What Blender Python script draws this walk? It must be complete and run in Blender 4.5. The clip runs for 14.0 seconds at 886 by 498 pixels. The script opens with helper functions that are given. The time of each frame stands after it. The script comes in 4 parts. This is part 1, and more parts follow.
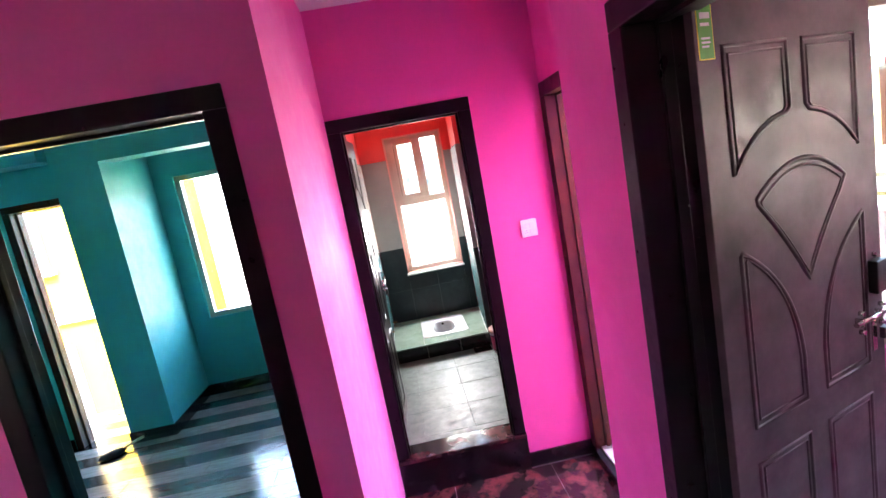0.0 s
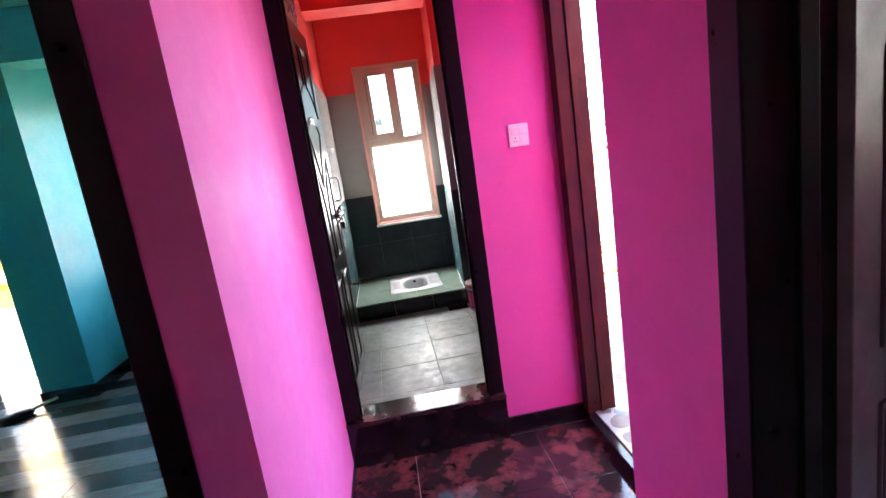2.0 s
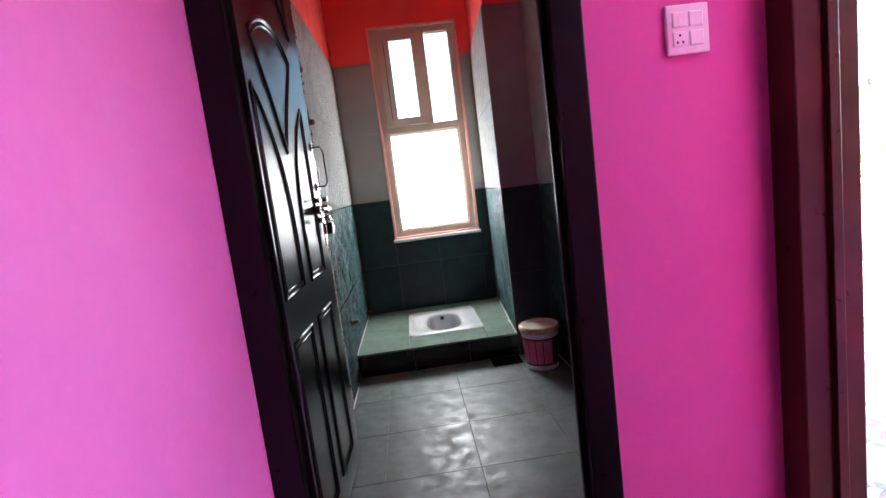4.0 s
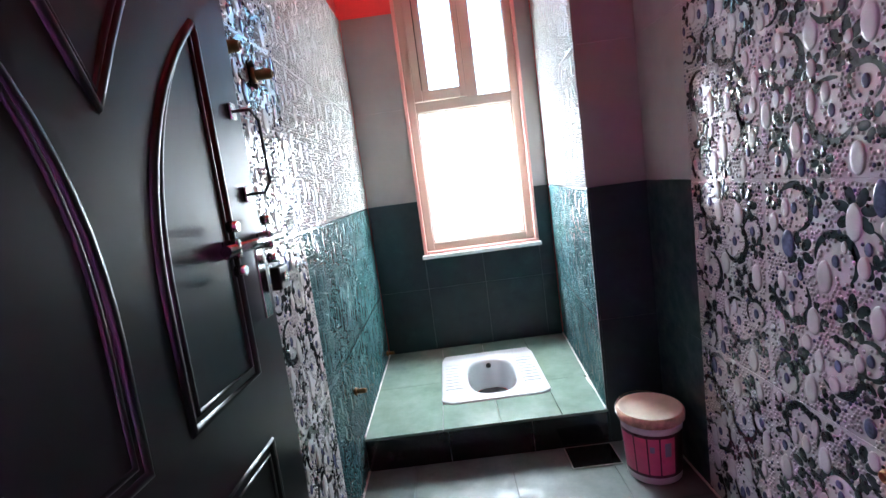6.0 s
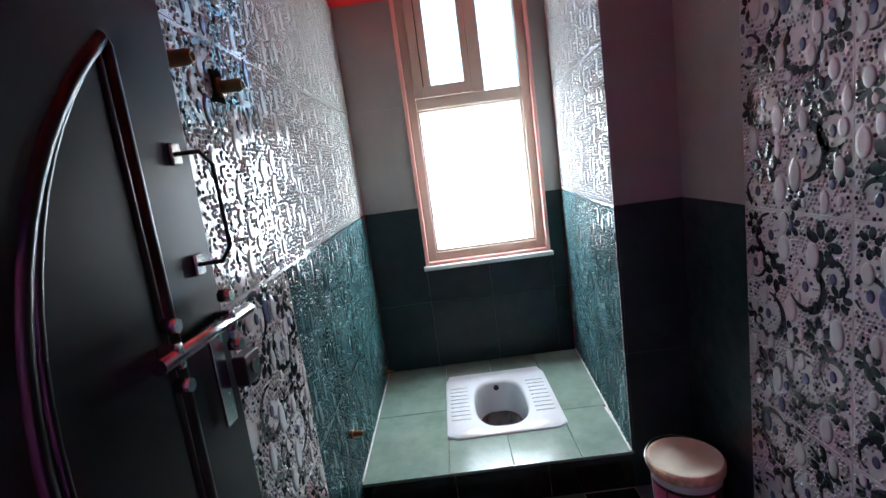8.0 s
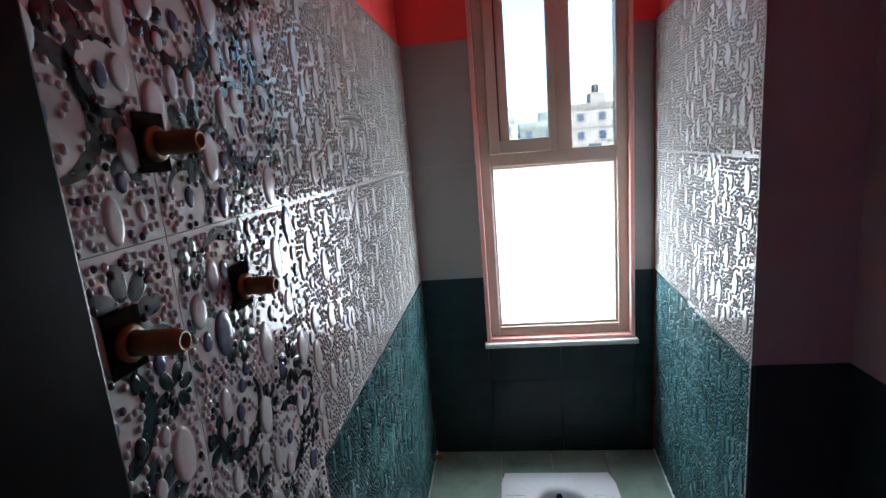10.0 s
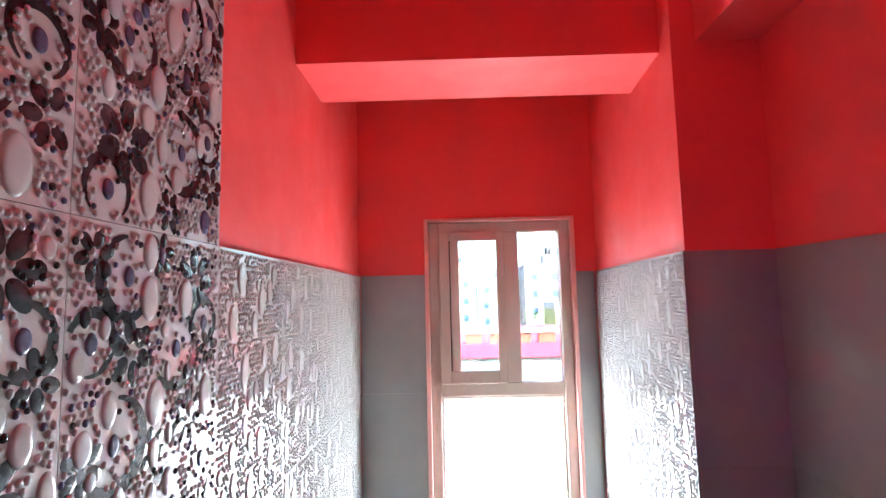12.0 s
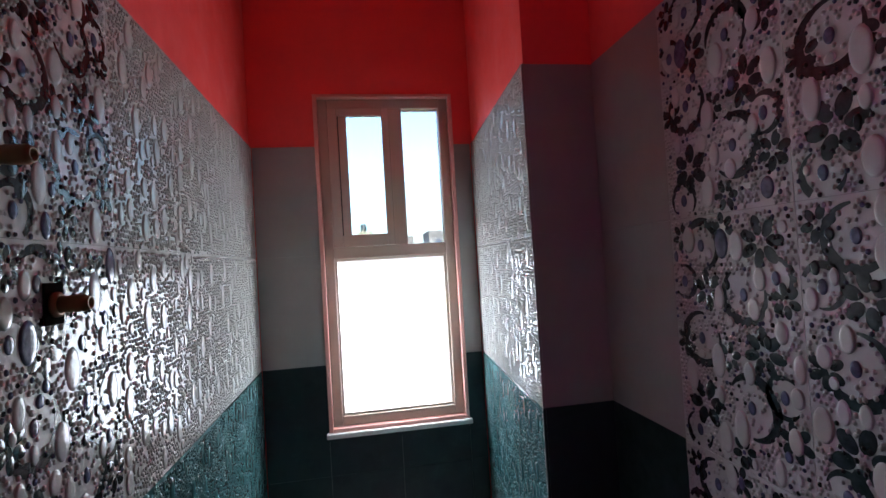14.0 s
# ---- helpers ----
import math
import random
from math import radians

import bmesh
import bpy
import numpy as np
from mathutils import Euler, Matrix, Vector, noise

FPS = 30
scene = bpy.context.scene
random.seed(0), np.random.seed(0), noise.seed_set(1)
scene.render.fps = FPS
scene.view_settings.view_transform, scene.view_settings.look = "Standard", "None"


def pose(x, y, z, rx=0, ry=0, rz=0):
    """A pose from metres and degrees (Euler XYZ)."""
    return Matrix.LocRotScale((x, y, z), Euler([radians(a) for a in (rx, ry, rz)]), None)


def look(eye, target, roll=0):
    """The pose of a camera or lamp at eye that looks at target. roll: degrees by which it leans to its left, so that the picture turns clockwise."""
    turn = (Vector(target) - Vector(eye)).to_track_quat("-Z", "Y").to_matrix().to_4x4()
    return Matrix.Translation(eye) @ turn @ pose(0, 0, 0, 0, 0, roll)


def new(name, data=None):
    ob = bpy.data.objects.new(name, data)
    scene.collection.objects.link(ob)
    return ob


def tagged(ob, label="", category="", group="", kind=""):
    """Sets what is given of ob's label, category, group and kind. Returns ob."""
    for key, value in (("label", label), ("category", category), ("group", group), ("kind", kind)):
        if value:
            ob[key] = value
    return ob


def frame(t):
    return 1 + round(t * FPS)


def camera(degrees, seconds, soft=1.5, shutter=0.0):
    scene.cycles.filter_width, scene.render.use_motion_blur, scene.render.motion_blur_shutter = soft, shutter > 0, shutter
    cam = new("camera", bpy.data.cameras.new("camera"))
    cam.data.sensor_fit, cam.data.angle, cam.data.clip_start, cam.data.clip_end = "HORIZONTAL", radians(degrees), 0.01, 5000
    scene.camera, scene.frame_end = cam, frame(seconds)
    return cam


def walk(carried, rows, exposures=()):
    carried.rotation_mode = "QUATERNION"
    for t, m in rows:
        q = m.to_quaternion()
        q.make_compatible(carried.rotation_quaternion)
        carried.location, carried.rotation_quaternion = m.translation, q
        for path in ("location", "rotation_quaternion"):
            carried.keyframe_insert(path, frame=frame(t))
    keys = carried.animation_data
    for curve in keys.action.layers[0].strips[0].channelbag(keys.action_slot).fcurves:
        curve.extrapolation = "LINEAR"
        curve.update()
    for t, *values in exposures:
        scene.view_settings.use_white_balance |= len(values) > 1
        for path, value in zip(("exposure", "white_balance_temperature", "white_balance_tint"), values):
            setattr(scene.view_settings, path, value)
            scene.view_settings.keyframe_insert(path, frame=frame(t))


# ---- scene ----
cam = camera(83.4, 14.0)
PATH = [
    (0, (0.306, -2.758, 1.861), (0.442, -0.787, 1.549), -10.7),
    (0.5, (0.315, -2.675, 1.808), (0.595, -0.713, 1.544), -10.3),
    (1, (0.369, -2.534, 1.631), (0.584, -0.568, 1.332), -8.7),
    (1.5, (0.405, -2.445, 1.57), (0.579, -0.484, 1.218), -8.5),
    (2, (0.36, -2.245, 1.414), (0.556, -0.289, 1.042), -8.5),
    (2.5, (0.373, -2.01, 1.275), (0.524, -0.041, 0.956), -7.8),
    (3, (0.407, -1.714, 1.196), (0.519, 0.264, 0.927), -7.2),
    (3.2, (0.386, -1.577, 1.184), (0.503, 0.404, 0.934), -7.3),
    (5.3, (0.373, -0.362, 1.209), (0.467, 1.616, 0.928), -7.3),
    (5.5, (0.375, -0.281, 1.201), (0.44, 1.698, 0.917), -7.1),
    (6, (0.395, -0.126, 1.218), (0.363, 1.856, 0.952), -7.6),
    (6.5, (0.381, -0.139, 1.237), (0.23, 1.841, 0.997), -8.6),
    (7, (0.383, -0.086, 1.234), (0.267, 1.895, 0.989), -9.6),
    (7.2, (0.384, -0.067, 1.227), (0.296, 1.917, 0.986), -9.5),
    (9.3, (0.362, 0.388, 1.551), (0.327, 2.321, 1.044), -6.4),
    (9.5, (0.350, 0.403, 1.566), (0.254, 2.345, 1.097), -6.0),
    (10, (0.334, 0.450, 1.656), (0.102, 2.398, 1.266), -4.7),
    (10.5, (0.326, 0.473, 1.734), (0.031, 2.436, 1.485), -3.6),
    (11, (0.329, 0.497, 1.826), (0.102, 2.483, 1.761), -2.7),
    (11.5, (0.350, 0.476, 1.936), (0.229, 2.469, 2.038), -2.2),
    (12, (0.365, 0.448, 1.963), (0.329, 2.439, 2.153), -1.3),
    (12.5, (0.362, 0.456, 1.857), (0.376, 2.449, 2.012), -0.6),
    (13, (0.360, 0.457, 1.737), (0.433, 2.453, 1.843), -1.0),
    (13.5, (0.389, 0.373, 1.651), (0.536, 2.364, 1.771), -2.0),
    (14, (0.412, 0.280, 1.533), (0.748, 2.251, 1.587), -3.4),
]
EXPOSURES = [(0, 6.25, 6900, 12), (1, 6.2, 6900, 12), (2, 5.6, 6900, 10), (3.2, 4.65, 6900, 8), (5.3, 6.05, 6000, 3), (7.2, 5.7, 6000, 3), (9.5, 4.5, 5900, 4), (10.5, 4.5, 6000, 5), (11, 5.0, 6000, 6), (12, 6.0, 6000, 5), (13, 4.8, 6000, 7), (14, 4.4, 6000, 6)]
walk(cam, [(t, look(eye, target, roll)) for t, eye, target, roll in PATH], EXPOSURES)

# ---- world, sun ----
SUN_EL, SUN_AZ = 45.0, 172.0     # azimuth: where the sun stands, degrees clockwise from +y
world = bpy.data.worlds.new("world")
scene.world = world
world.use_nodes = True
wn = world.node_tree
wn.nodes.clear()
sky = wn.nodes.new("ShaderNodeTexSky")
sky.sky_type = "NISHITA"
sky.sun_disc = False
sky.sun_elevation, sky.sun_rotation = radians(SUN_EL), radians(SUN_AZ)
sky.air_density, sky.dust_density = 1.0, 3.0
bg = wn.nodes.new("ShaderNodeBackground")
bg.inputs["Strength"].default_value = 0.15
wo = wn.nodes.new("ShaderNodeOutputWorld")
wn.links.new(sky.outputs[0], bg.inputs[0])
wn.links.new(bg.outputs[0], wo.inputs[0])
sun = new("sun", bpy.data.lights.new("sun", "SUN"))
sun.data.energy, sun.data.angle, sun.data.color = 2.4, radians(0.5), (1, 0.95, 0.88)
sx, sy = math.sin(radians(SUN_AZ)), math.cos(radians(SUN_AZ))
sun.matrix_world = look((sx * 50, sy * 50, 50 * math.tan(radians(SUN_EL))), (0, 0, 0))

# daylight of the sky in the opening of the bathroom window, behind its frosted pane
daylight = new("window_daylight", bpy.data.lights.new("window_daylight", "AREA"))
daylight.data.shape, daylight.data.size, daylight.data.size_y = "RECTANGLE", 0.48, 0.62
daylight.data.energy, daylight.data.color = 0.4, (0.97, 0.99, 1.0)
daylight.matrix_world = look((0.543, 2.52, 1.237), (0.543, 0, 1.237))

# ---- materials ----
def hexc(h):
    c = [int(h[i:i + 2], 16) / 255 for i in (0, 2, 4)]
    return [v / 12.92 if v <= 0.04045 else ((v + 0.055) / 1.055) ** 2.4 for v in c]


class Mat:
    """A node material with the usual nodes at hand."""
    def __init__(self, name):
        self.m = bpy.data.materials.new(name)
        self.m.use_nodes = True
        self.t = self.m.node_tree
        self.b = self.t.nodes["Principled BSDF"]
        self.co = self.t.nodes.new("ShaderNodeTexCoord").outputs["Object"]
        self.geo = self.t.nodes.new("ShaderNodeNewGeometry")

    def node(self, kind, **sets):
        n = self.t.nodes.new(kind)
        for k, v in sets.items():
            n.inputs[k.replace("_", " ")].default_value = v
        return n

    def link(self, a, b):
        self.t.links.new(a, b)

    def noise(self, scale, detail=4, rough=0.6, stretch=None, world=True):
        n = self.node("ShaderNodeTexNoise", Scale=scale, Detail=detail, Roughness=rough)
        src = self.geo.outputs["Position"] if world else self.co
        if stretch:
            mp = self.t.nodes.new("ShaderNodeMapping")
            mp.inputs["Scale"].default_value = stretch
            self.link(src, mp.inputs[0])
            src = mp.outputs[0]
        self.link(src, n.inputs["Vector"])
        return n.outputs["Fac"]

    def ramp(self, fac, stops):
        r = self.t.nodes.new("ShaderNodeValToRGB")
        e = r.color_ramp.elements
        while len(e) < len(stops):
            e.new(0.5)
        for el, (p, c) in zip(e, stops):
            el.position, el.color = p, (*c, 1)
        self.link(fac, r.inputs[0])
        return r.outputs[0]

    def mix(self, fac, a, b, mode="MIX"):
        n = self.t.nodes.new("ShaderNodeMix")
        n.data_type, n.blend_type = "RGBA", mode
        for s, v in ((n.inputs[0], fac), (n.inputs[6], a), (n.inputs[7], b)):
            if isinstance(v, (int, float)):
                s.default_value = v
            elif isinstance(v, (list, tuple)):
                s.default_value = (*v, 1)
            else:
                self.link(v, s)
        return n.outputs[2]

    def bump(self, height, strength=0.2, dist=0.002):
        n = self.node("ShaderNodeBump", Strength=strength, Distance=dist)
        self.link(height, n.inputs["Height"])
        self.link(n.outputs[0], self.b.inputs["Normal"])

    def color(self, c):
        if isinstance(c, (list, tuple)):
            self.b.inputs["Base Color"].default_value = (*c, 1)
        else:
            self.link(c, self.b.inputs["Base Color"])

    def rough(self, r):
        if isinstance(r, (int, float)):
            self.b.inputs["Roughness"].default_value = r
        else:
            self.link(r, self.b.inputs["Roughness"])

    def done(self, metal=0.0, **sets):
        self.b.inputs["Metallic"].default_value = metal
        for k, v in sets.items():
            self.b.inputs[k.replace("_", " ")].default_value = v
        return self.m


def shade(c, k):
    return [min(1, v * k) for v in c]


def paint(name, c, rough=0.55, var=0.12, bump=0.12, **sets):
    """Wall paint: roller grain, faint clouds."""
    m = Mat(name)
    cloud = m.ramp(m.noise(1.7, 5), [(0.3, shade(c, 1 - var)), (0.7, shade(c, 1 + var * 0.4))])
    m.color(m.mix(0.25, cloud, m.ramp(m.noise(60, 3), [(0.3, shade(c, 0.85)), (0.7, c)])))
    m.rough(m.ramp(m.noise(9), [(0.3, [rough - 0.1] * 3), (0.7, [rough + 0.12] * 3)]))
    m.bump(m.noise(220, 3), bump, 0.001)
    return m.done(0.0, **sets)


def plain(name, c, rough=0.5, metal=0.0, var=0.15, scale=12, bump=0.05, **sets):
    m = Mat(name)
    m.color(m.ramp(m.noise(scale, 5, world=False), [(0.3, shade(c, 1 - var)), (0.7, shade(c, 1 + var))]))
    m.rough(m.ramp(m.noise(scale * 2.3, 4, world=False), [(0.3, [max(0.03, rough * 0.75)] * 3), (0.7, [min(1, rough * 1.25)] * 3)]))
    m.bump(m.noise(scale * 12, 3, world=False), bump, 0.001)
    return m.done(metal, **sets)


def stone(name, stops, scale, rough=0.15, stretch=None, bump=0.03, per=0.0, **sets):
    """Polished or honed stone and printed tile: clouded ramp, with a shift from piece to piece."""
    m = Mat(name)
    n1 = m.noise(scale, 8, 0.68, stretch)
    c = m.ramp(n1, stops)
    if per:
        info = m.t.nodes.new("ShaderNodeObjectInfo")
        v = m.ramp(info.outputs["Random"], [(0, [1 - per] * 3), (1, [1.0] * 3)])
        c = m.mix(1.0, c, v, "MULTIPLY")
    m.color(c)
    m.rough(m.ramp(m.noise(scale * 3, 4), [(0.3, [rough * 0.7] * 3), (0.75, [min(1, rough * 1.6)] * 3)]))
    m.bump(m.noise(scale * 9, 4), bump, 0.001)
    return m.done(0.0, **sets)


MAGENTA = [0.74, 0.13, 0.415]
M_magenta = paint("magenta_paint", MAGENTA, 0.66, Specular_IOR_Level=0.3)
M_red = paint("red_paint", [0.87, 0.095, 0.088], 0.48)
M_teal = paint("teal_paint", [0.025, 0.36, 0.38], 0.5)
M_white = paint("white_paint", [0.8, 0.79, 0.77], 0.6, 0.05)
M_cream = paint("cream_plaster", [0.42, 0.33, 0.27], 0.7, 0.08)
M_yellow = paint("yellow_paint", [0.8, 0.6, 0.02], 0.5, 0.08)
M_ypole = paint("pale_yellow_enamel", [0.4, 0.365, 0.11], 0.35, 0.08, 0.03)
M_frame = plain("dark_frame_enamel", [0.005, 0.0035, 0.0035], 0.35, var=0.5, scale=8, Specular_IOR_Level=0.25)
M_brownframe = plain("brown_frame_enamel", [0.045, 0.013, 0.006], 0.35, var=0.4, scale=7, Specular_IOR_Level=0.2)
M_granite = stone("black_granite", [(0.3, [0.004, 0.004, 0.005]), (0.6, [0.012, 0.011, 0.012]), (0.78, [0.05, 0.045, 0.05])], 9, 0.12)
M_marble = stone("dark_red_marble", [(0.34, [0.008, 0.005, 0.006]), (0.5, [0.03, 0.012, 0.014]), (0.62, [0.16, 0.035, 0.04]), (0.72, [0.02, 0.01, 0.012]), (0.85, [0.3, 0.16, 0.15])], 5.5, 0.1, bump=0.02)
M_grout = plain("grey_grout", [0.42, 0.42, 0.4], 0.85, scale=40)
M_grout_w = plain("white_grout", [0.7, 0.7, 0.67], 0.85, scale=40)
M_slategrout = plain("dark_grey_grout", [0.13, 0.15, 0.14], 0.85, scale=40)
M_greytile = stone("grey_glazed_tile", [(0.2, [0.4, 0.395, 0.375]), (0.8, [0.5, 0.495, 0.47])], 3, 0.13, bump=0.01, Specular_IOR_Level=0.32)
# matt copy of the grey tile, darkened to carry the shade of unlit faces
M_greyplain = stone("shaded_grey_matt_tile", [(0.2, [0.25, 0.245, 0.23]), (0.8, [0.33, 0.32, 0.305])], 3, 0.4, bump=0.03)
DADO = [(0.25, [0.02, 0.06, 0.065]), (0.5, [0.045, 0.12, 0.125]), (0.68, [0.1, 0.2, 0.2]), (0.85, [0.2, 0.32, 0.32])]
M_dado = stone("teal_marbled_tile", DADO, 5, 0.13, bump=0.01, Specular_IOR_Level=0.32)
# teal tile again, with the gloom of backlit walls put into its colour
M_dadoshade = stone("shaded_teal_matt_tile", [(0.25, [0.004, 0.01, 0.012]), (0.55, [0.008, 0.021, 0.024]), (0.8, [0.026, 0.05, 0.052])], 6, 0.42)
M_floraltile = stone("ivory_glazed_tile", [(0.2, [0.4, 0.4, 0.39]), (0.8, [0.51, 0.52, 0.51])], 4, 0.12, bump=0.01, Specular_IOR_Level=0.32)
M_dark_glaze = plain("charcoal_glaze", [0.024, 0.03, 0.034], 0.12, var=0.5, scale=60, bump=0.01)
M_blue_glaze = plain("slate_blue_glaze", [0.09, 0.1, 0.17], 0.1, var=0.5, scale=60, bump=0.01)
M_slate = stone("grey_green_floor_tile", [(0.25, [0.075, 0.105, 0.098]), (0.5, [0.13, 0.17, 0.158]), (0.8, [0.21, 0.255, 0.238])], 6, 0.45, bump=0.05, per=0.2)
M_platform = stone("green_platform_tile", [(0.25, [0.17, 0.245, 0.2]), (0.55, [0.26, 0.35, 0.29]), (0.85, [0.36, 0.45, 0.39])], 7, 0.16, bump=0.03, per=0.12)
M_stripe_d = stone("dark_wood_print_tile", [(0.3, [0.02, 0.022, 0.024]), (0.55, [0.05, 0.048, 0.046]), (0.8, [0.14, 0.125, 0.11])], 6, 0.16, stretch=(1, 7, 1), per=0.4)
M_stripe_l = stone("pale_wood_print_tile", [(0.3, [0.13, 0.12, 0.115]), (0.55, [0.23, 0.215, 0.205]), (0.8, [0.34, 0.32, 0.3])], 6, 0.16, stretch=(1, 7, 1), per=0.2)
M_leaf = plain("dark_brown_moulded_door", [0.1, 0.054, 0.072], 0.42, var=0.45, scale=5, bump=0.06, Specular_IOR_Level=0.3)
# near-black copy of the door finish; the bathroom leaf's shade is in its colour
_m = Mat("shaded_moulded_door")
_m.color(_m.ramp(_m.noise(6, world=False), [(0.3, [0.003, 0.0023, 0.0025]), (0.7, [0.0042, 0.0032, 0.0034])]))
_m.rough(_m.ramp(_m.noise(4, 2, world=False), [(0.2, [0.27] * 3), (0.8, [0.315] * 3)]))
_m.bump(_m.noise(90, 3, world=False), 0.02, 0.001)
M_leaf_shaded = _m.done(0.0, Specular_IOR_Level=0.28)
M_steel = plain("worn_chrome", [0.6, 0.58, 0.55], 0.22, 1.0, scale=30)
M_brass = plain("brass_pipe", [0.2, 0.105, 0.03], 0.45, 0.3, scale=30)
M_black = plain("black_plastic", [0.012, 0.012, 0.012], 0.4)
M_hole = plain("dark_wall_hole", [0.008, 0.007, 0.006], 0.95, Specular_IOR_Level=0.0)
M_upvc = plain("pinkish_beige_window_profile", [0.52, 0.42, 0.34], 0.38, var=0.05, scale=4, bump=0.02)
M_pinkreveal = paint("salmon_window_reveal", [0.78, 0.42, 0.36], 0.5, 0.06)
M_porcelain = plain("white_porcelain", [0.82, 0.83, 0.86], 0.1, var=0.02, scale=3, bump=0.0)
# dark base puts the unlit depth of the bowl into the trap's colour
M_porcdark = plain("hole_dark_porcelain", [0.12, 0.12, 0.125], 0.3, var=0.4, scale=14)
M_switch = plain("white_switch_plastic", [0.8, 0.8, 0.77], 0.3, var=0.02)
M_cap = plain("pale_lilac_plastic", [0.62, 0.56, 0.66], 0.4, var=0.1, scale=30)
M_lid = plain("cream_plastic_lid", [0.74, 0.68, 0.55], 0.4, var=0.12, scale=14)
M_rust = plain("paint_splashed_rim", [0.6, 0.38, 0.25], 0.5, var=0.5, scale=30)
M_bucket = plain("pink_printed_bucket", [0.62, 0.1, 0.2], 0.35, var=0.15)
M_bucket_d = plain("dark_red_print", [0.06, 0.012, 0.02], 0.35)
M_bucket_w = plain("white_bucket_plastic", [0.72, 0.66, 0.66], 0.35)
M_greyprint = plain("grey_blue_print", [0.2, 0.24, 0.3], 0.4)
M_green = plain("green_sticker", [0.12, 0.42, 0.06], 0.35)
M_ysticker = plain("yellow_sticker", [0.8, 0.65, 0.05], 0.35)
M_tri = plain("off_white_terrace_tile", [0.25, 0.235, 0.21], 0.45, var=0.1, scale=5)
M_tgrey = stone("grey_brown_terrace_print", [(0.3, [0.06, 0.042, 0.035]), (0.7, [0.095, 0.07, 0.06])], 9, 0.45)
M_tblue = stone("grey_blue_terrace_print", [(0.3, [0.05, 0.068, 0.105]), (0.7, [0.085, 0.11, 0.15])], 9, 0.45)
M_tbrick = plain("brown_skirting_tile", [0.3, 0.14, 0.09], 0.45)
M_hair = plain("dark_bristles", [0.02, 0.02, 0.02], 0.8)
M_wood = plain("pale_wood_handle", [0.6, 0.5, 0.38], 0.5)


def glass(name, tint=(0.95, 0.97, 0.97), rough=0.0):
    m = Mat(name)
    m.color(list(tint))
    m.rough(rough)
    return m.done(0, Transmission_Weight=1.0, IOR=1.1)


M_glass = glass("clear_glass")
# dark tints on these three panes only tone down the overbright view outside
M_halfdim = glass("half_dimming_glass", (0.22, 0.26, 0.29))
M_dimglass = glass("view_dimming_glass", (0.15, 0.157, 0.162))
M_blueglass = glass("bluish_glass", (0.145, 0.18, 0.19), 0.08)
M_frost = Mat("frosted_glass")
_tr = M_frost.t.nodes.new("ShaderNodeBsdfTranslucent")
_tr.inputs[0].default_value = (0.92, 0.93, 0.95, 1)
_mx = M_frost.t.nodes.new("ShaderNodeMixShader")
_mx.inputs[0].default_value = 0.85
M_frost.color([0.85, 0.86, 0.88])
M_frost.rough(0.35)
M_frost.link(M_frost.b.outputs[0], _mx.inputs[1])
M_frost.link(_tr.outputs[0], _mx.inputs[2])
M_frost.link(_mx.outputs[0], M_frost.t.nodes["Material Output"].inputs[0])
M_frost = M_frost.m


# ---- mesh helpers ----
def box(bm, x0, y0, z0, x1, y1, z1, bevel=0.0, mat=0):
    r = bmesh.ops.create_cube(bm, size=1.0, matrix=Matrix.Translation(((x0 + x1) / 2, (y0 + y1) / 2, (z0 + z1) / 2)) @ Matrix.Diagonal((abs(x1 - x0), abs(y1 - y0), abs(z1 - z0), 1)))
    fs = {f for v in r["verts"] for f in v.link_faces}
    for f in fs:
        f.material_index = mat
    if bevel:
        es = list({e for f in fs for e in f.edges})
        for f in bmesh.ops.bevel(bm, geom=es, offset=bevel, segments=2, affect="EDGES", profile=0.5)["faces"]:
            f.material_index = mat
    return bm


def cyl(bm, m, r0, r1, h, seg=20, mat=0, caps=True):
    """A tapered cylinder from the origin of m along its z."""
    r = bmesh.ops.create_cone(bm, cap_ends=caps, segments=seg, radius1=r0, radius2=r1, depth=h, matrix=m @ Matrix.Translation((0, 0, h / 2)))
    for v in r["verts"]:
        for f in v.link_faces:
            f.material_index = mat
            f.smooth = len(f.verts) == 4
    return bm


def lathe(bm, prof, m=Matrix(), seg=28, mat=0, sx=1.0):
    """A turned body: prof is a list of (radius, height)."""
    rings = [[bm.verts.new(m @ Vector((r * math.cos(a) * sx, r * math.sin(a), h))) for a in (2 * math.pi * i / seg for i in range(seg))] for r, h in prof]
    for a, b in zip(rings, rings[1:]):
        for i in range(seg):
            f = bm.faces.new((a[i], a[(i + 1) % seg], b[(i + 1) % seg], b[i]))
            f.smooth, f.material_index = True, mat
    return bm


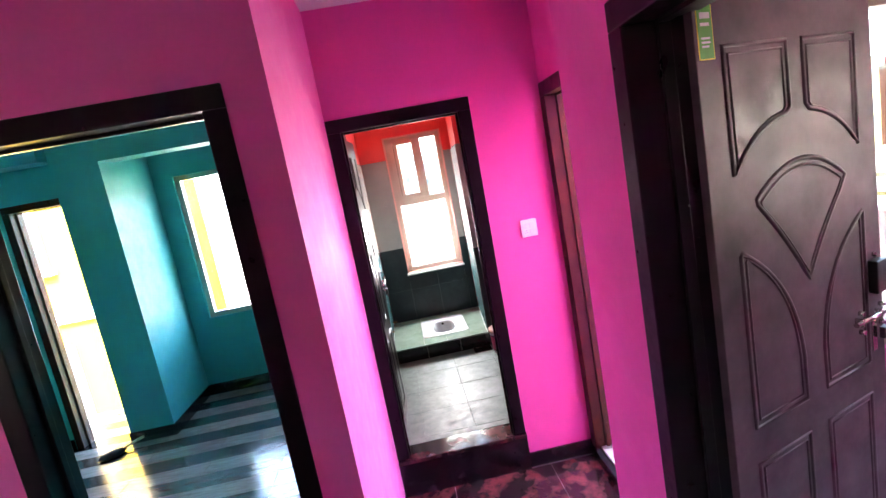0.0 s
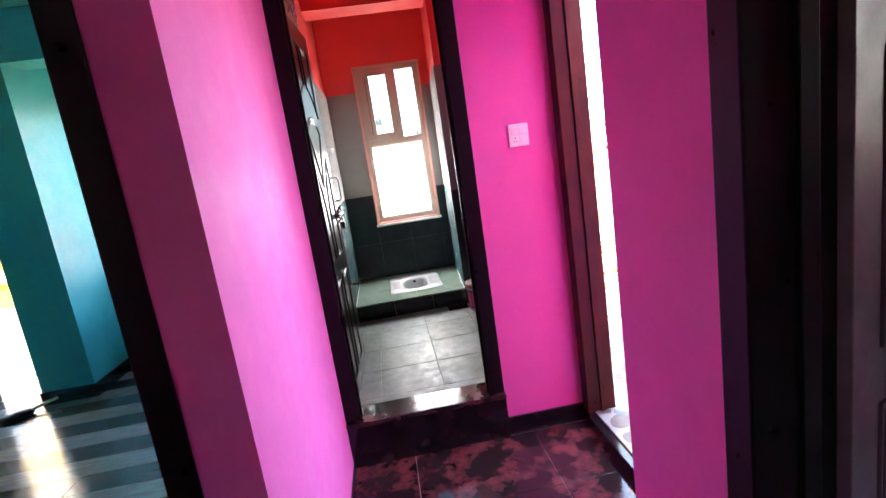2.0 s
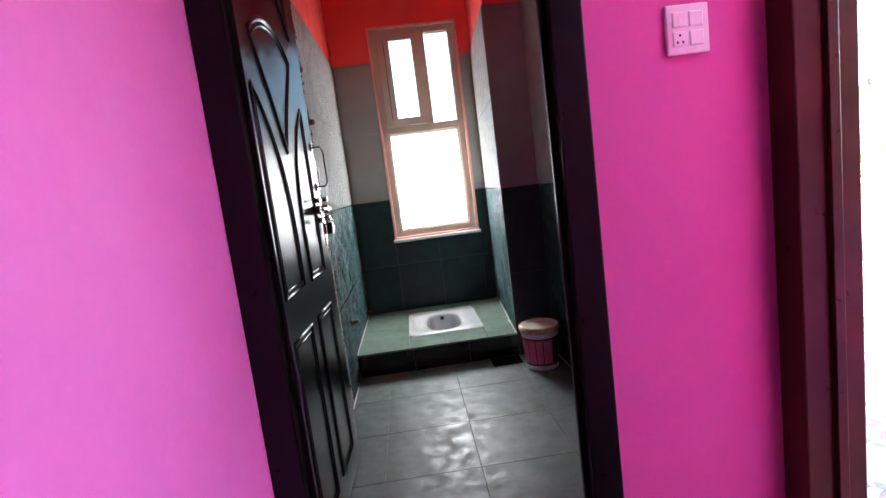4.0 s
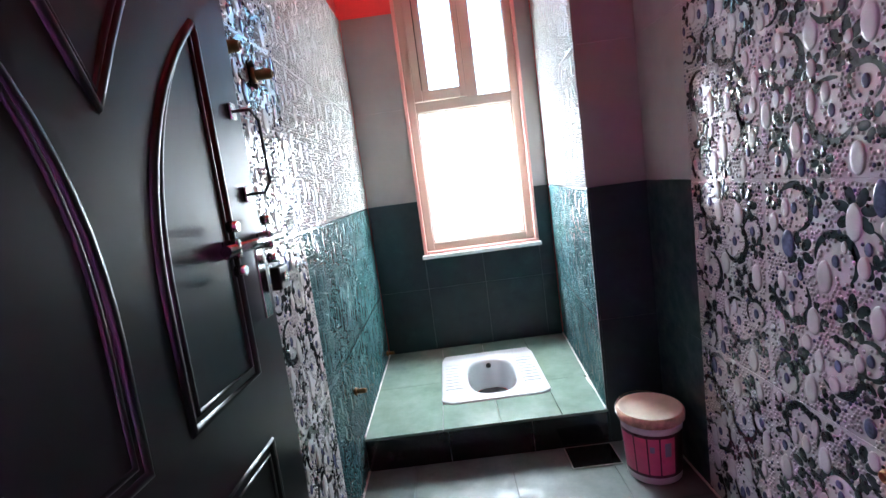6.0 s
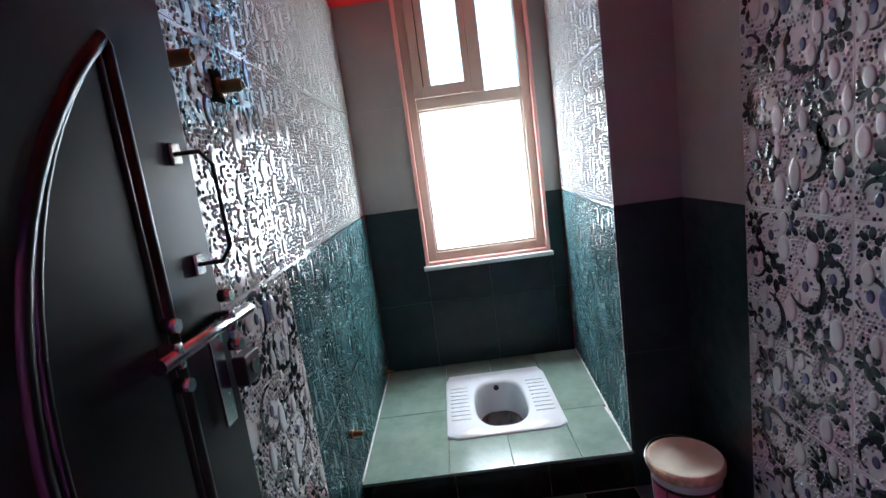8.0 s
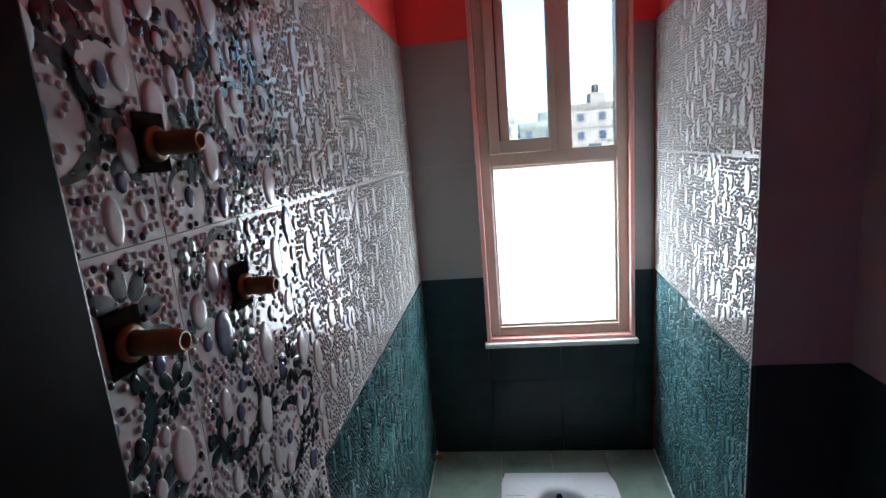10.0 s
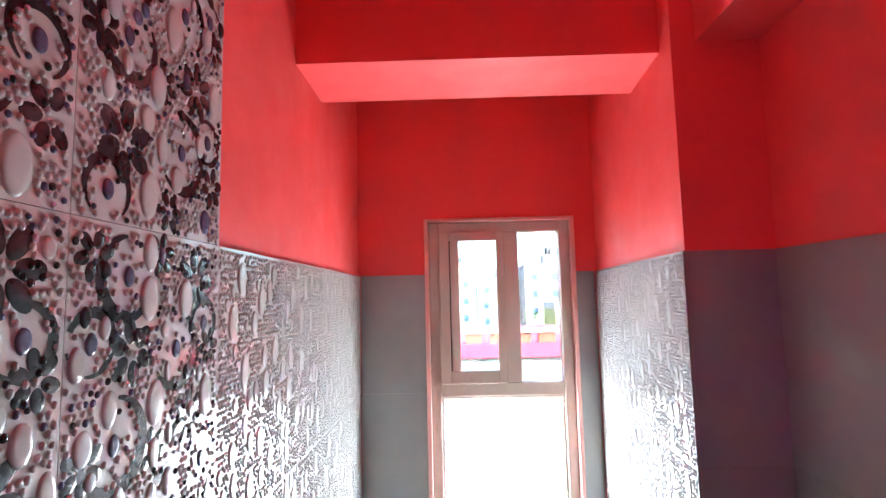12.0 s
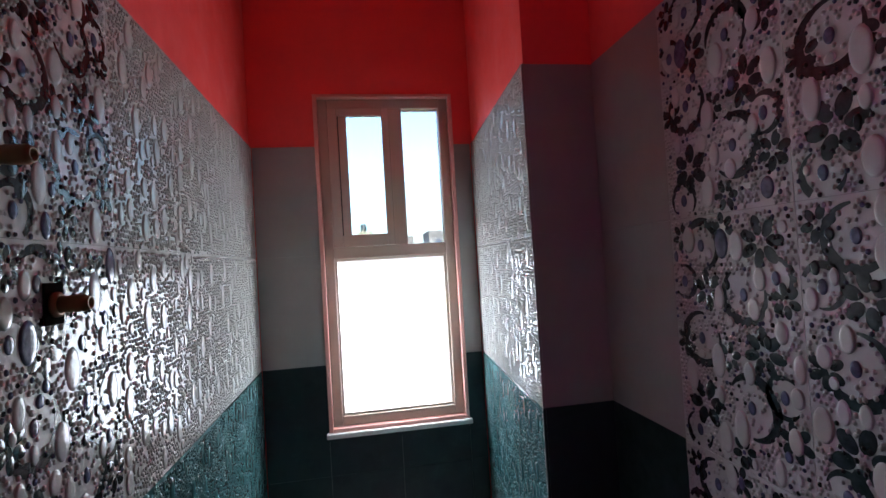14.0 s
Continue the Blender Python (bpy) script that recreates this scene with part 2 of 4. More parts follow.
def tube(bm, pts, r, seg=8, mat=0, closed=False):
    """A round bar along points."""
    pts = [Vector(p) for p in pts]
    n = len(pts)
    rings, up = [], Vector((0.1, 0.2, 1)).normalized()
    for i, p in enumerate(pts):
        a = pts[(i - 1) % n] if closed or i else p
        b = pts[(i + 1) % n] if closed or i < n - 1 else p
        d = (b - a).normalized()
        s = d.cross(up)
        if s.length < 1e-3:
            s = d.cross(Vector((1, 0, 0)))
        s.normalize()
        u = s.cross(d)
        rings.append([bm.verts.new(p + (s * math.cos(k) + u * math.sin(k)) * r) for k in (2 * math.pi * j / seg for j in range(seg))])
    for i in range(n if closed else n - 1):
        a, b = rings[i], rings[(i + 1) % n]
        for j in range(seg):
            f = bm.faces.new((a[j], a[(j + 1) % seg], b[(j + 1) % seg], b[j]))
            f.smooth, f.material_index = True, mat
    if not closed:
        for ring in (rings[0], rings[-1]):
            try:
                bm.faces.new(ring).material_index = mat
            except ValueError:
                pass
    return bm


def mesh_of(name, bm, *mats):
    bmesh.ops.recalc_face_normals(bm, faces=bm.faces)
    me = bpy.data.meshes.new(name)
    bm.to_mesh(me)
    bm.free()
    for m in mats:
        me.materials.append(m)
    return me


def part(name, bm, material, parent, label=""):
    mats = material if isinstance(material, (list, tuple)) else [material]
    ob = new(name, bm if isinstance(bm, bpy.types.Mesh) else mesh_of(name, bm, *mats))
    if parent:
        ob.parent = parent
        ob.matrix_parent_inverse = parent.matrix_world.inverted()
    if label:
        ob["label"] = label
    return ob


def thing(name, at, label, category, group="", kind=""):
    e = new(name)
    e.empty_display_size = 0.1
    e.matrix_world = at if isinstance(at, Matrix) else pose(*at)
    bpy.context.view_layer.update()
    return tagged(e, label, category, group, kind)


def local(name, bm, material, parent, label=""):
    """A part whose mesh is given in its parent's own axes."""
    mats = material if isinstance(material, (list, tuple)) else [material]
    ob = new(name, bm if isinstance(bm, bpy.types.Mesh) else mesh_of(name, bm, *mats))
    ob.parent = parent
    if label:
        ob["label"] = label
    return ob


def B(*a, **k):
    return box(bmesh.new(), *a, **k)


def wall(name, axis, at, thick, a0, a1, z0, z1, mat, label, holes=()):
    """A wall lining on the plane axis = at, thick to the side of its sign, with openings (a0, a1, z0, z1) right through it."""
    bm = bmesh.new()
    aa = sorted({a0, a1, *[h[0] for h in holes], *[h[1] for h in holes]})
    for lo, hi in zip(aa, aa[1:]):
        if lo < a0 or hi > a1:
            continue
        cuts = sorted((h[2], h[3]) for h in holes if h[0] < hi and h[1] > lo)
        z = z0
        for c0, c1 in cuts + [(z1, z1)]:
            if c0 > z + 1e-6:
                q = (at, at + thick) if axis == "x" else (lo, hi)
                r = (lo, hi) if axis == "x" else (at, at + thick)
                box(bm, q[0], r[0], z, q[1], r[1], c0)
            z = max(z, c1)
    bmesh.ops.remove_doubles(bm, verts=bm.verts, dist=1e-5)
    return tagged(part(name, bm, mat, None), label, "wall", kind="structure")


def slab(name, x0, y0, z0, x1, y1, z1, mat, label, cat):
    return tagged(part(name, B(x0, y0, z0, x1, y1, z1), mat, None), label, cat, kind="structure")

CEIL, BF, PF, TF = 2.78, 0.229, 0.355, 0.07     # ceiling, bathroom floor, platform, terrace
TZ = [0.229, 0.679, 1.136, 1.593, 2.05, 2.507]    # courses of wall tiles

# ---- walls: lobby and corridor ----
wall("wall_bathroom_door", "y", 0, 0.065, 0, 1.18, 0, CEIL, M_magenta, "magenta painted wall beside the bathroom door", [(0, 0.782, 0, 2.22)])
wall("wall_corridor", "x", 0, -0.065, -1.22, 0.065, 0, CEIL, M_magenta, "magenta painted corridor wall lit from the terrace")
wall("wall_teal_door", "y", -1.22, 0.065, -3.2, -0.065, 0, CEIL, M_magenta, "magenta painted wall round the doorway of the teal room", [(-1.0, -0.13, 0, 2.22)])
wall("wall_right_door", "x", 0.93, 0.1, -5, -1.15, 0, CEIL, M_magenta, "magenta painted wall with a dark door frame", [(-2.36, -1.44, 0, 2.2)])
wall("wall_recess", "y", -1.03, -0.12, 0.93, 1.31, 0, CEIL, M_magenta, "magenta painted wall end beside the terrace door")
wall("wall_terrace_door", "x", 1.18, 0.13, -1.03, 0.13, 0, CEIL, M_magenta, "magenta painted wall round the terrace door", [(-0.8, 0.0, 0, 2.22)])
# the west opening is added out of view to let daylight into the lobby
wall("wall_lobby_west", "x", -3.2, -0.12, -5, -1.09, 0, CEIL, M_magenta, "magenta lobby wall with an unseen opening added for light", [(-3.4, -2.8, 1.3, 1.85)])
wall("wall_lobby_south", "y", -5, -0.15, -3.2, 4.3, 0, CEIL, M_magenta, "plain magenta wall behind the lobby")
# ---- walls: room behind the panelled door ----
wall("wall_room_west", "x", 1.13, -0.1, -5, -1.15, 0, CEIL, M_magenta, "pink painted inner face of the doorway wall", [(-2.36, -1.44, 0, 2.2)])
wall("wall_room_north", "y", -1.02, 0.13, 1.31, 4.3, 0, CEIL, M_magenta, "pink painted wall with a window", [(1.9, 3.1, 0.84, 2.21)])
# invented east opening, never seen; it brightens the doorway and the open door
wall("wall_room_east", "x", 4.2, 0.12, -5, -0.82, 0, CEIL, M_magenta, "pink room wall with a small unseen opening for extra light", [(-2.4, -1.8, 1.2, 2.1)])
# ---- walls: bathroom ----
wall("wall_bath_left", "x", -0.008, -0.057, 0.065, 2.41, 0, CEIL, M_red, "bathroom wall painted red above tiles")
wall("wall_bath_right", "x", 1.073, 0.237, 0.13, 1.543, 0, CEIL, M_red, "bathroom wall painted red above tiles")
wall("wall_bath_north", "y", 2.418, 0.15, -0.13, 1.31, 0, CEIL, M_red, "red bathroom wall with a tall window", [(0.255, 0.848, 0.857, 2.27)])
wall("wall_bath_south", "y", 0.13, -0.065, -0.008, 1.18, 0, CEIL, M_red, "bathroom wall round the doorway painted red", [(0, 0.782, 0, 2.22)])
PIER0, PIER1 = (0.866, 1.535), (0.925, 2.408)     # face of the pier's tiles: front and back edge, slightly out of square
bm = bmesh.new()
_lo = [bm.verts.new((x, y, 0)) for x, y in ((PIER0[0] + 0.0085, 1.543), (1.31, 1.543), (1.31, 2.418), (PIER1[0] + 0.0085, 2.418))]
_hi = [bm.verts.new((v.co.x, v.co.y, CEIL)) for v in _lo]
bm.faces.new(_lo[::-1]), bm.faces.new(_hi)
for k in range(4):
    bm.faces.new((_lo[k], _lo[(k + 1) % 4], _hi[(k + 1) % 4], _hi[k]))
tagged(part("wall_bath_pier", bm, M_red, None), "projecting pier painted red above tiles", "wall", kind="structure")
# ---- walls: teal room ----
wall("wall_teal_south", "y", -1.09, -0.065, -4.5, -0.13, 0, CEIL, M_teal, "teal painted wall", [(-1.0, -0.13, 0, 2.22)])
wall("wall_teal_east", "x", -0.13, 0.065, -1.09, 2.46, 0, CEIL, M_teal, "teal painted wall")
wall("wall_teal_north", "y", 2.46, 0.15, -2.04, -0.13, 0, CEIL, M_teal, "teal painted wall with a tall window", [(-1.85, -0.8, 0.8, 2.28)])
wall("wall_teal_column", "x", -2.04, -0.38, 1.62, 2.61, 0, CEIL, M_teal, "teal painted column beside the balcony door")
wall("wall_teal_balcony", "y", 1.75, 0.15, -4.5, -2.42, 0, CEIL, M_teal, "teal painted wall with a balcony door and a window", [(-2.98, -2.425, 0, 2.22), (-4.3, -3.22, 0.8, 2.2)])
wall("wall_teal_west", "x", -4.5, -0.15, -1.09, 1.9, 0, CEIL, M_teal, "plain teal wall")
# ---- ceilings, beams, floors ----
slab("ceiling_lobby", -3.3, -5.1, CEIL, 1.31, 0.065, CEIL + 0.14, M_white, "white painted lobby ceiling", "ceiling")
slab("ceiling_room", 1.31, -5.1, CEIL, 4.3, -0.82, CEIL + 0.14, M_white, "white painted room ceiling", "ceiling")
slab("ceiling_bath", -0.13, 0.065, CEIL, 1.31, 2.57, CEIL + 0.14, M_red, "red painted bathroom ceiling", "ceiling")
slab("ceiling_teal", -4.65, -1.22, CEIL, -0.13, 2.61, CEIL + 0.14, M_white, "white painted ceiling of the teal room", "ceiling")
slab("beam_bath", -0.008, 1.615, 2.54, 0.9, 1.86, CEIL, M_red, "red painted ceiling beam across the toilet niche", "beam")
slab("beam_bath_side", 0.93, 0.13, 2.53, 1.073, 1.543, CEIL, M_red, "red painted ceiling beam along the wall", "beam")
slab("beam_teal", -2.04, 1.62, 2.44, -0.13, 1.87, CEIL, M_teal, "teal ceiling beam with a pale underside", "beam")
slab("beam_balcony", -4.5, 1.5, 2.5, -2.42, 1.75, CEIL, M_teal, "teal ceiling beam over the balcony door", "beam")
slab("floor_base", -4.65, -5.1, -0.25, 4.3, 2.6, -0.012, M_grout, "concrete floor slab under the tiles", "floor")
slab("floor_base_bath", 0.0, 0.13, -0.012, 1.07, 1.55, BF - 0.008, M_grout_w, "raised mortar bed of the bathroom floor", "floor")


def door_frame(at, w, h, d, fw, mat, label, stop=True):
    """A door frame: x along the wall over the clear outer width w, y through the wall by d, z up."""
    e = thing("door_frame", at, label, "door frame", kind="structure")
    local("jamb", B(0, 0, 0, fw, d, h - fw, bevel=0.004), mat, e)
    local("jamb", B(w - fw, 0, 0, w, d, h - fw, bevel=0.004), mat, e)
    local("head", B(0, 0, h - fw, w, d, h, bevel=0.004), mat, e)
    if stop:
        local("door_stop", B(fw, d * 0.45, 0, fw + 0.012, d * 0.62, h - fw, bevel=0.002), mat, e)
        local("door_stop", B(w - fw - 0.012, d * 0.45, 0, w - fw, d * 0.62, h - fw, bevel=0.002), mat, e)
        local("door_stop", B(fw + 0.012, d * 0.45, h - fw - 0.012, w - fw - 0.012, d * 0.62, h - fw, bevel=0.002), mat, e)
    return e


door_frame((0, -0.006, BF), 0.782, 2.22 - BF, 0.075, 0.07, M_frame, "black enamelled wooden frame of the bathroom door")
door_frame((-1.0, -1.226, 0), 0.87, 2.22, 0.145, 0.07, M_frame, "black enamelled wooden frame of the teal room")
door_frame((0.924, -1.44, 0, 0, 0, -90), 0.92, 2.2, 0.2, 0.075, M_frame, "black enamelled wooden frame of the panelled door")
door_frame((1.174, 0.0, 0.06, 0, 0, -90), 0.8, 2.16, 0.14, 0.075, M_brownframe, "dark brown wooden frame of the terrace door")
door_frame((-2.98, 1.744, 0), 0.555, 2.22, 0.16, 0.06, M_brownframe, "dark brown wooden frame of the balcony door")


def ridge(bm, pts, side, w=0.011, h=0.006, closed=True, y0=0.0):
    """A moulded bead along points (x, z) of a leaf's face, standing out to the side of its sign."""
    n = len(pts)
    secs = []
    for i, p in enumerate(pts):
        a = Vector(pts[(i - 1) % n]) if closed or i else Vector(p)
        b = Vector(pts[(i + 1) % n]) if closed or i < n - 1 else Vector(p)
        d = (b - a).normalized()
        s = Vector((-d.y, d.x))
        sec = []
        for k, q in ((-1, 0), (-0.55, 0.8), (0, 1), (0.55, 0.8), (1, 0)):
            o = Vector(p) + s * (k * w / 2)
            sec.append(bm.verts.new((o.x, y0 + side * h * q, o.y)))
        secs.append(sec)
    for i in range(n if closed else n - 1):
        a, b = secs[i], secs[(i + 1) % n]
        for j in range(4):
            bm.faces.new((a[j], a[j + 1], b[j + 1], b[j])).smooth = True


def arc(p, q, bulge, n=10):
    """Points from p to q, bowed sideways by bulge."""
    p, q = Vector(p), Vector(q)
    d = q - p
    s = Vector((-d.y, d.x))
    return [tuple(p + d * t + s * (bulge * 4 * t * (1 - t))) for t in (i / n for i in range(n + 1))]


def leaf_outlines(w, h, dz=0.0):
    """The raised panels of a moulded leaf: two upper panels, a fan, two petals, two lower panels; dz: how far its foot is cut off."""
    out = []
    cx, lap, gap = w / 2, 0.098, 0.052 * w / 0.8

    def Z(z):
        return z + dz
    for s in (1, -1):
        def X(x):
            return x if s == 1 else w - x
        out.append([(X(lap), Z(1.99)), (X(cx - gap * 0.7), Z(1.99)), (X(cx - gap * 0.7), Z(1.81))] + arc((X(cx - gap), Z(1.795)), (X(lap + 0.004), Z(1.655)), -0.1 * s, 9))
        out.append([(X(lap), Z(0.923)), (X(lap), Z(1.435))] + arc((X(lap + 0.004), Z(1.442)), (X(cx - gap), Z(1.06)), (0.065 + 0.0875 * w) * s, 12) + [(X(cx - gap), Z(0.923))])
        out.append([(X(lap), max(0.1, Z(0.14))), (X(lap), Z(0.81)), (X(cx - gap), Z(0.81)), (X(cx - gap), max(0.1, Z(0.14)))])
    u = 0.27 * w
    out.append(arc((cx - u, Z(1.575)), (cx + u, Z(1.575)), 0.19, 14) + arc((cx + u - 0.004, Z(1.56)), (cx, Z(1.296)), -0.03, 8)[1:] + arc((cx - 0.002, Z(1.294)), (cx - u + 0.004, Z(1.56)), -0.03, 8)[1:])
    return out


def inset(pts, c, f):
    return [(c[0] + (x - c[0]) * f[0], c[1] + (z - c[1]) * f[1]) for x, z in pts]


def door_leaf(at, w, h, label, finish, t=0.036, dz=0.0, dx=0.0):
    """A moulded panel door: x from the hinge, y through its thickness, z up."""
    e = thing("panel_door", at, label, "door")
    local("leaf", B(0, -t / 2, 0, w, t / 2, h, bevel=0.003), finish, e)
    for pts in leaf_outlines(w, h, dz):
        pts = [(x + dx, z) for x, z in pts]
        xs, zs = [p[0] for p in pts], [p[1] for p in pts]
        c = ((min(xs) + max(xs)) / 2, (min(zs) + max(zs)) / 2)
        f = (1 - 0.05 * w / max(0.1, max(xs) - min(xs)), 1 - 0.05 * w / max(0.1, max(zs) - min(zs)))
        bm = bmesh.new()
        for side in (1, -1):
            ridge(bm, pts, side, 0.016, 0.006, y0=side * (t / 2 - 0.0005))
            ridge(bm, inset(pts, c, f), side, 0.010, 0.004, y0=side * (t / 2 - 0.0005))
        local("panel_moulding", bm, finish, e)
    return e


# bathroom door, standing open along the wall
bath_leaf = door_leaf((0.031, 0.075, BF + 0.012, 0, 0, 87.5), 0.65, 1.9, "dark brown moulded bathroom door standing open against the wall", M_leaf_shaded, dz=-0.2, dx=-0.012)
lobby_leaf = door_leaf((1.09, -1.52, 0.045, 0, 0, 20), 0.80, 2.11, "dark brown moulded panel door standing open into the room", M_leaf)


def window(name, at, w, h, d, mat, label, panes, bars, fw=0.05):
    """A window: x along the wall, y through it, z up. panes: (x0, x1, z0, z1, material); bars: (x0, x1, z0, z1)."""
    e = thing(name, at, label, "window", kind="structure")
    for b in ((0, fw, 0, h), (w - fw, w, 0, h), (fw, w - fw, 0, fw), (fw, w - fw, h - fw, h)):
        local("window_frame", B(b[0], 0, b[2], b[1], d, b[3], bevel=0.003), mat, e)
    for b in bars:
        local("window_bar", B(b[0], 0.004, b[2], b[1], d - 0.004, b[3], bevel=0.003), mat, e)
    for x0, x1, z0, z1, m in panes:
        p = local("pane", B(x0, d * 0.5 - 0.003, z0, x1, d * 0.5 + 0.003, z1), m, e)
        p.visible_shadow = False
    return e


# bathroom window: a sash and a clear light above, a frosted light below
wx, wz = 0.272, 0.872
bw = window("window_1", (wx, 2.432, wz), 0.56, 1.385, 0.06, M_upvc, "tall pinkish beige window with a frosted lower pane",
            [(0.35, 0.525, 0.74, 1.36, M_dimglass), (0.03, 0.53, 0.045, 0.715, M_frost)],
            [(0.30, 0.356, 0.75, 1.345), (0.04, 0.52, 0.70, 0.75)], 0.04)
for b in ((0.04, 0.08, 0.75, 1.345), (0.268, 0.30, 0.75, 1.345), (0.08, 0.268, 0.75, 0.80), (0.08, 0.268, 1.31, 1.345)):
    local("sash", B(b[0], -0.014, b[2], b[1], 0.016, b[3], bevel=0.003), M_upvc, bw)
local("sash_stile", B(0.084, -0.004, 0.80, 0.118, 0.03, 1.31, bevel=0.002), M_upvc, bw)
# black strip stands in for the shaded gap beside the sash
local("gap_shade_strip", B(0.08, -0.006, 0.80, 0.084, 0.012, 1.31), M_black, bw)
local("pane", B(0.116, -0.002, 0.79, 0.272, 0.002, 1.315), M_blueglass, bw, "bluish sliding glass").visible_shadow = False
for b in ((0.04, 0.05, 0.05, 0.69), (0.51, 0.52, 0.05, 0.69), (0.04, 0.52, 0.04, 0.05), (0.04, 0.52, 0.69, 0.70)):
    local("glazing_bead", B(b[0], 0.012, b[2], b[1], 0.026, b[3], bevel=0.001), M_upvc, bw)
for b in ((0.493, 0.51, 0.05, 0.69), (0.05, 0.493, 0.673, 0.69)):
    local("inner_sash", B(b[0], 0.036, b[2], b[1], 0.05, b[3], bevel=0.001), M_upvc, bw)
bm = bmesh.new()
for b in ((0.255, 0.272, 0.857, 2.27), (0.832, 0.848, 0.857, 2.27), (0.272, 0.832, 2.257, 2.27), (0.272, 0.832, 0.857, 0.872)):
    box(bm, b[0], 2.402, b[2], b[1], 2.568, b[3], bevel=0.002)
tagged(part("window_reveal", bm, M_pinkreveal, None), "salmon painted reveal round the bathroom window", "window trim", kind="structure")

tagged(part("window_sill", B(0.245, 2.385, 0.836, 0.858, 2.45, 0.857, bevel=0.004), M_white, None), "white painted sill under the bathroom window", "window sill", kind="structure")
window("window_2", (-1.85, 2.49, 0.8), 1.05, 1.48, 0.07, M_upvc, "tall pale window of the teal room", [(0.05, 0.5, 0.05, 1.43, M_glass), (0.5, 1.0, 0.05, 1.43, M_glass)], [(0.49, 0.54, 0.05, 1.43)])
window("window_3", (-4.3, 1.78, 0.8), 1.08, 1.4, 0.07, M_upvc, "pale window beside the balcony door", [(0.05, 1.03, 0.05, 1.35, M_glass)], [])
window("window_4", (1.9, -1.0, 0.84), 1.2, 1.37, 0.08, M_upvc, "pinkish beige window looking on to the terrace", [(0.06, 0.6, 0.06, 1.31, M_halfdim), (0.6, 1.14, 0.06, 1.31, M_halfdim)], [(0.57, 0.63, 0.06, 1.31)], 0.06)

# ---- thresholds, skirting ----
tagged(part("threshold_step", B(0.002, -0.022, -0.01, 0.782, 0.135, BF - 0.024), M_granite, None), "black polished granite step up to the bathroom", "step", kind="structure")
tagged(part("threshold_slab", B(0.002, -0.03, BF - 0.024, 0.784, 0.14, BF, bevel=0.003), M_marble, None), "dark red marble threshold slab", "threshold", kind="structure")
tagged(part("baseboard", B(0.784, -0.014, 0, 1.18, 0, 0.09, bevel=0.002), M_granite, None), "black granite skirting under the magenta wall", "skirting", kind="structure")
tagged(part("baseboard", B(0, -1.21, 0, 0.012, -0.024, 0.02, bevel=0.002), M_granite, None), "thin black granite skirting of the corridor", "skirting", kind="structure")
tagged(part("terrace_threshold", B(1.165, -0.8, -0.01, 1.33, 0.0, 0.06, bevel=0.003), M_granite, None), "black polished granite sill of the terrace door", "threshold", kind="structure")
for x0, y0, x1, y1 in ((-2.03, 2.448, -0.13, 2.46), (-2.04, 1.62, -2.028, 2.448), (-2.43, 1.608, -2.028, 1.62), (-4.5, 1.738, -2.985, 1.75), (-0.142, -1.09, -0.13, 2.448)):
    tagged(part("baseboard", B(x0, y0, 0, x1, y1, 0.1), M_granite, None), "black skirting of the teal room", "skirting", kind="structure")

# ---- ground, city ----
GZ = -9.5
tagged(part("ground", B(-900, -900, GZ - 1, 900, 900, GZ), plain("dusty_ground", [0.3, 0.27, 0.22], 0.9, scale=0.2), None), "dusty town ground far below", "ground", kind="structure")
tagged(part("terrace_slab", B(1.31, -0.89, -0.25, 4.8, 3.14, TF - 0.012), M_tri, None), "terrace slab under the patterned tiles", "terrace floor", kind="structure")
tagged(part("building_body", B(-4.65, -5.1, GZ, 4.8, 3.14, -0.25), M_cream, None), "storeys of the house below", "building", kind="structure")
for a in ((1.31, 3.0, 4.8, 3.14), (4.66, -0.89, 4.8, 3.0)):
    tagged(part("parapet", B(a[0], a[1], -0.2, a[2], a[3], 0.75), M_cream, None), "cream plastered terrace parapet", "parapet", kind="structure")
    tagged(part("parapet_coping", B(a[0] - 0.02, a[1] - 0.02, 0.75, a[2] + 0.02, a[3] + 0.02, 0.785, bevel=0.005), M_white, None), "white coping of the terrace parapet", "coping", kind="structure")

# ---- wall tiles ----
TW, TH, TT = 0.305, 0.457, 0.008


def dome(bm, cx, cy, a, b, h, seg, rings, mat, z0=0.0, turn=0.0, flat=False):
    """A low oval button on a tile's face (x across, y up, z out)."""
    prev = None
    for k in range(rings):
        t = k / rings
        s, z = math.cos(t * math.pi / 2) ** 0.7, math.sin(t * math.pi / 2)
        if flat:
            s, z = ((1.0, 0.0), (0.95, 0.55), (0.84, 0.88), (0.55, 0.985))[k]
        ct, st = math.cos(turn), math.sin(turn)
        ring = [bm.verts.new((cx + a * s * math.cos(q) * ct - b * s * math.sin(q) * st, cy + a * s * math.cos(q) * st + b * s * math.sin(q) * ct, z0 + h * z)) for q in (2 * math.pi * j / seg for j in range(seg))]
        if prev:
            for j in range(seg):
                f = bm.faces.new((prev[j], prev[(j + 1) % seg], ring[(j + 1) % seg], ring[j]))
                f.smooth, f.material_index = True, mat
        prev = ring
    top = bm.verts.new((cx, cy, z0 + h))
    for j in range(seg):
        f = bm.faces.new((prev[j], prev[(j + 1) % seg], top))
        f.smooth, f.material_index = True, mat


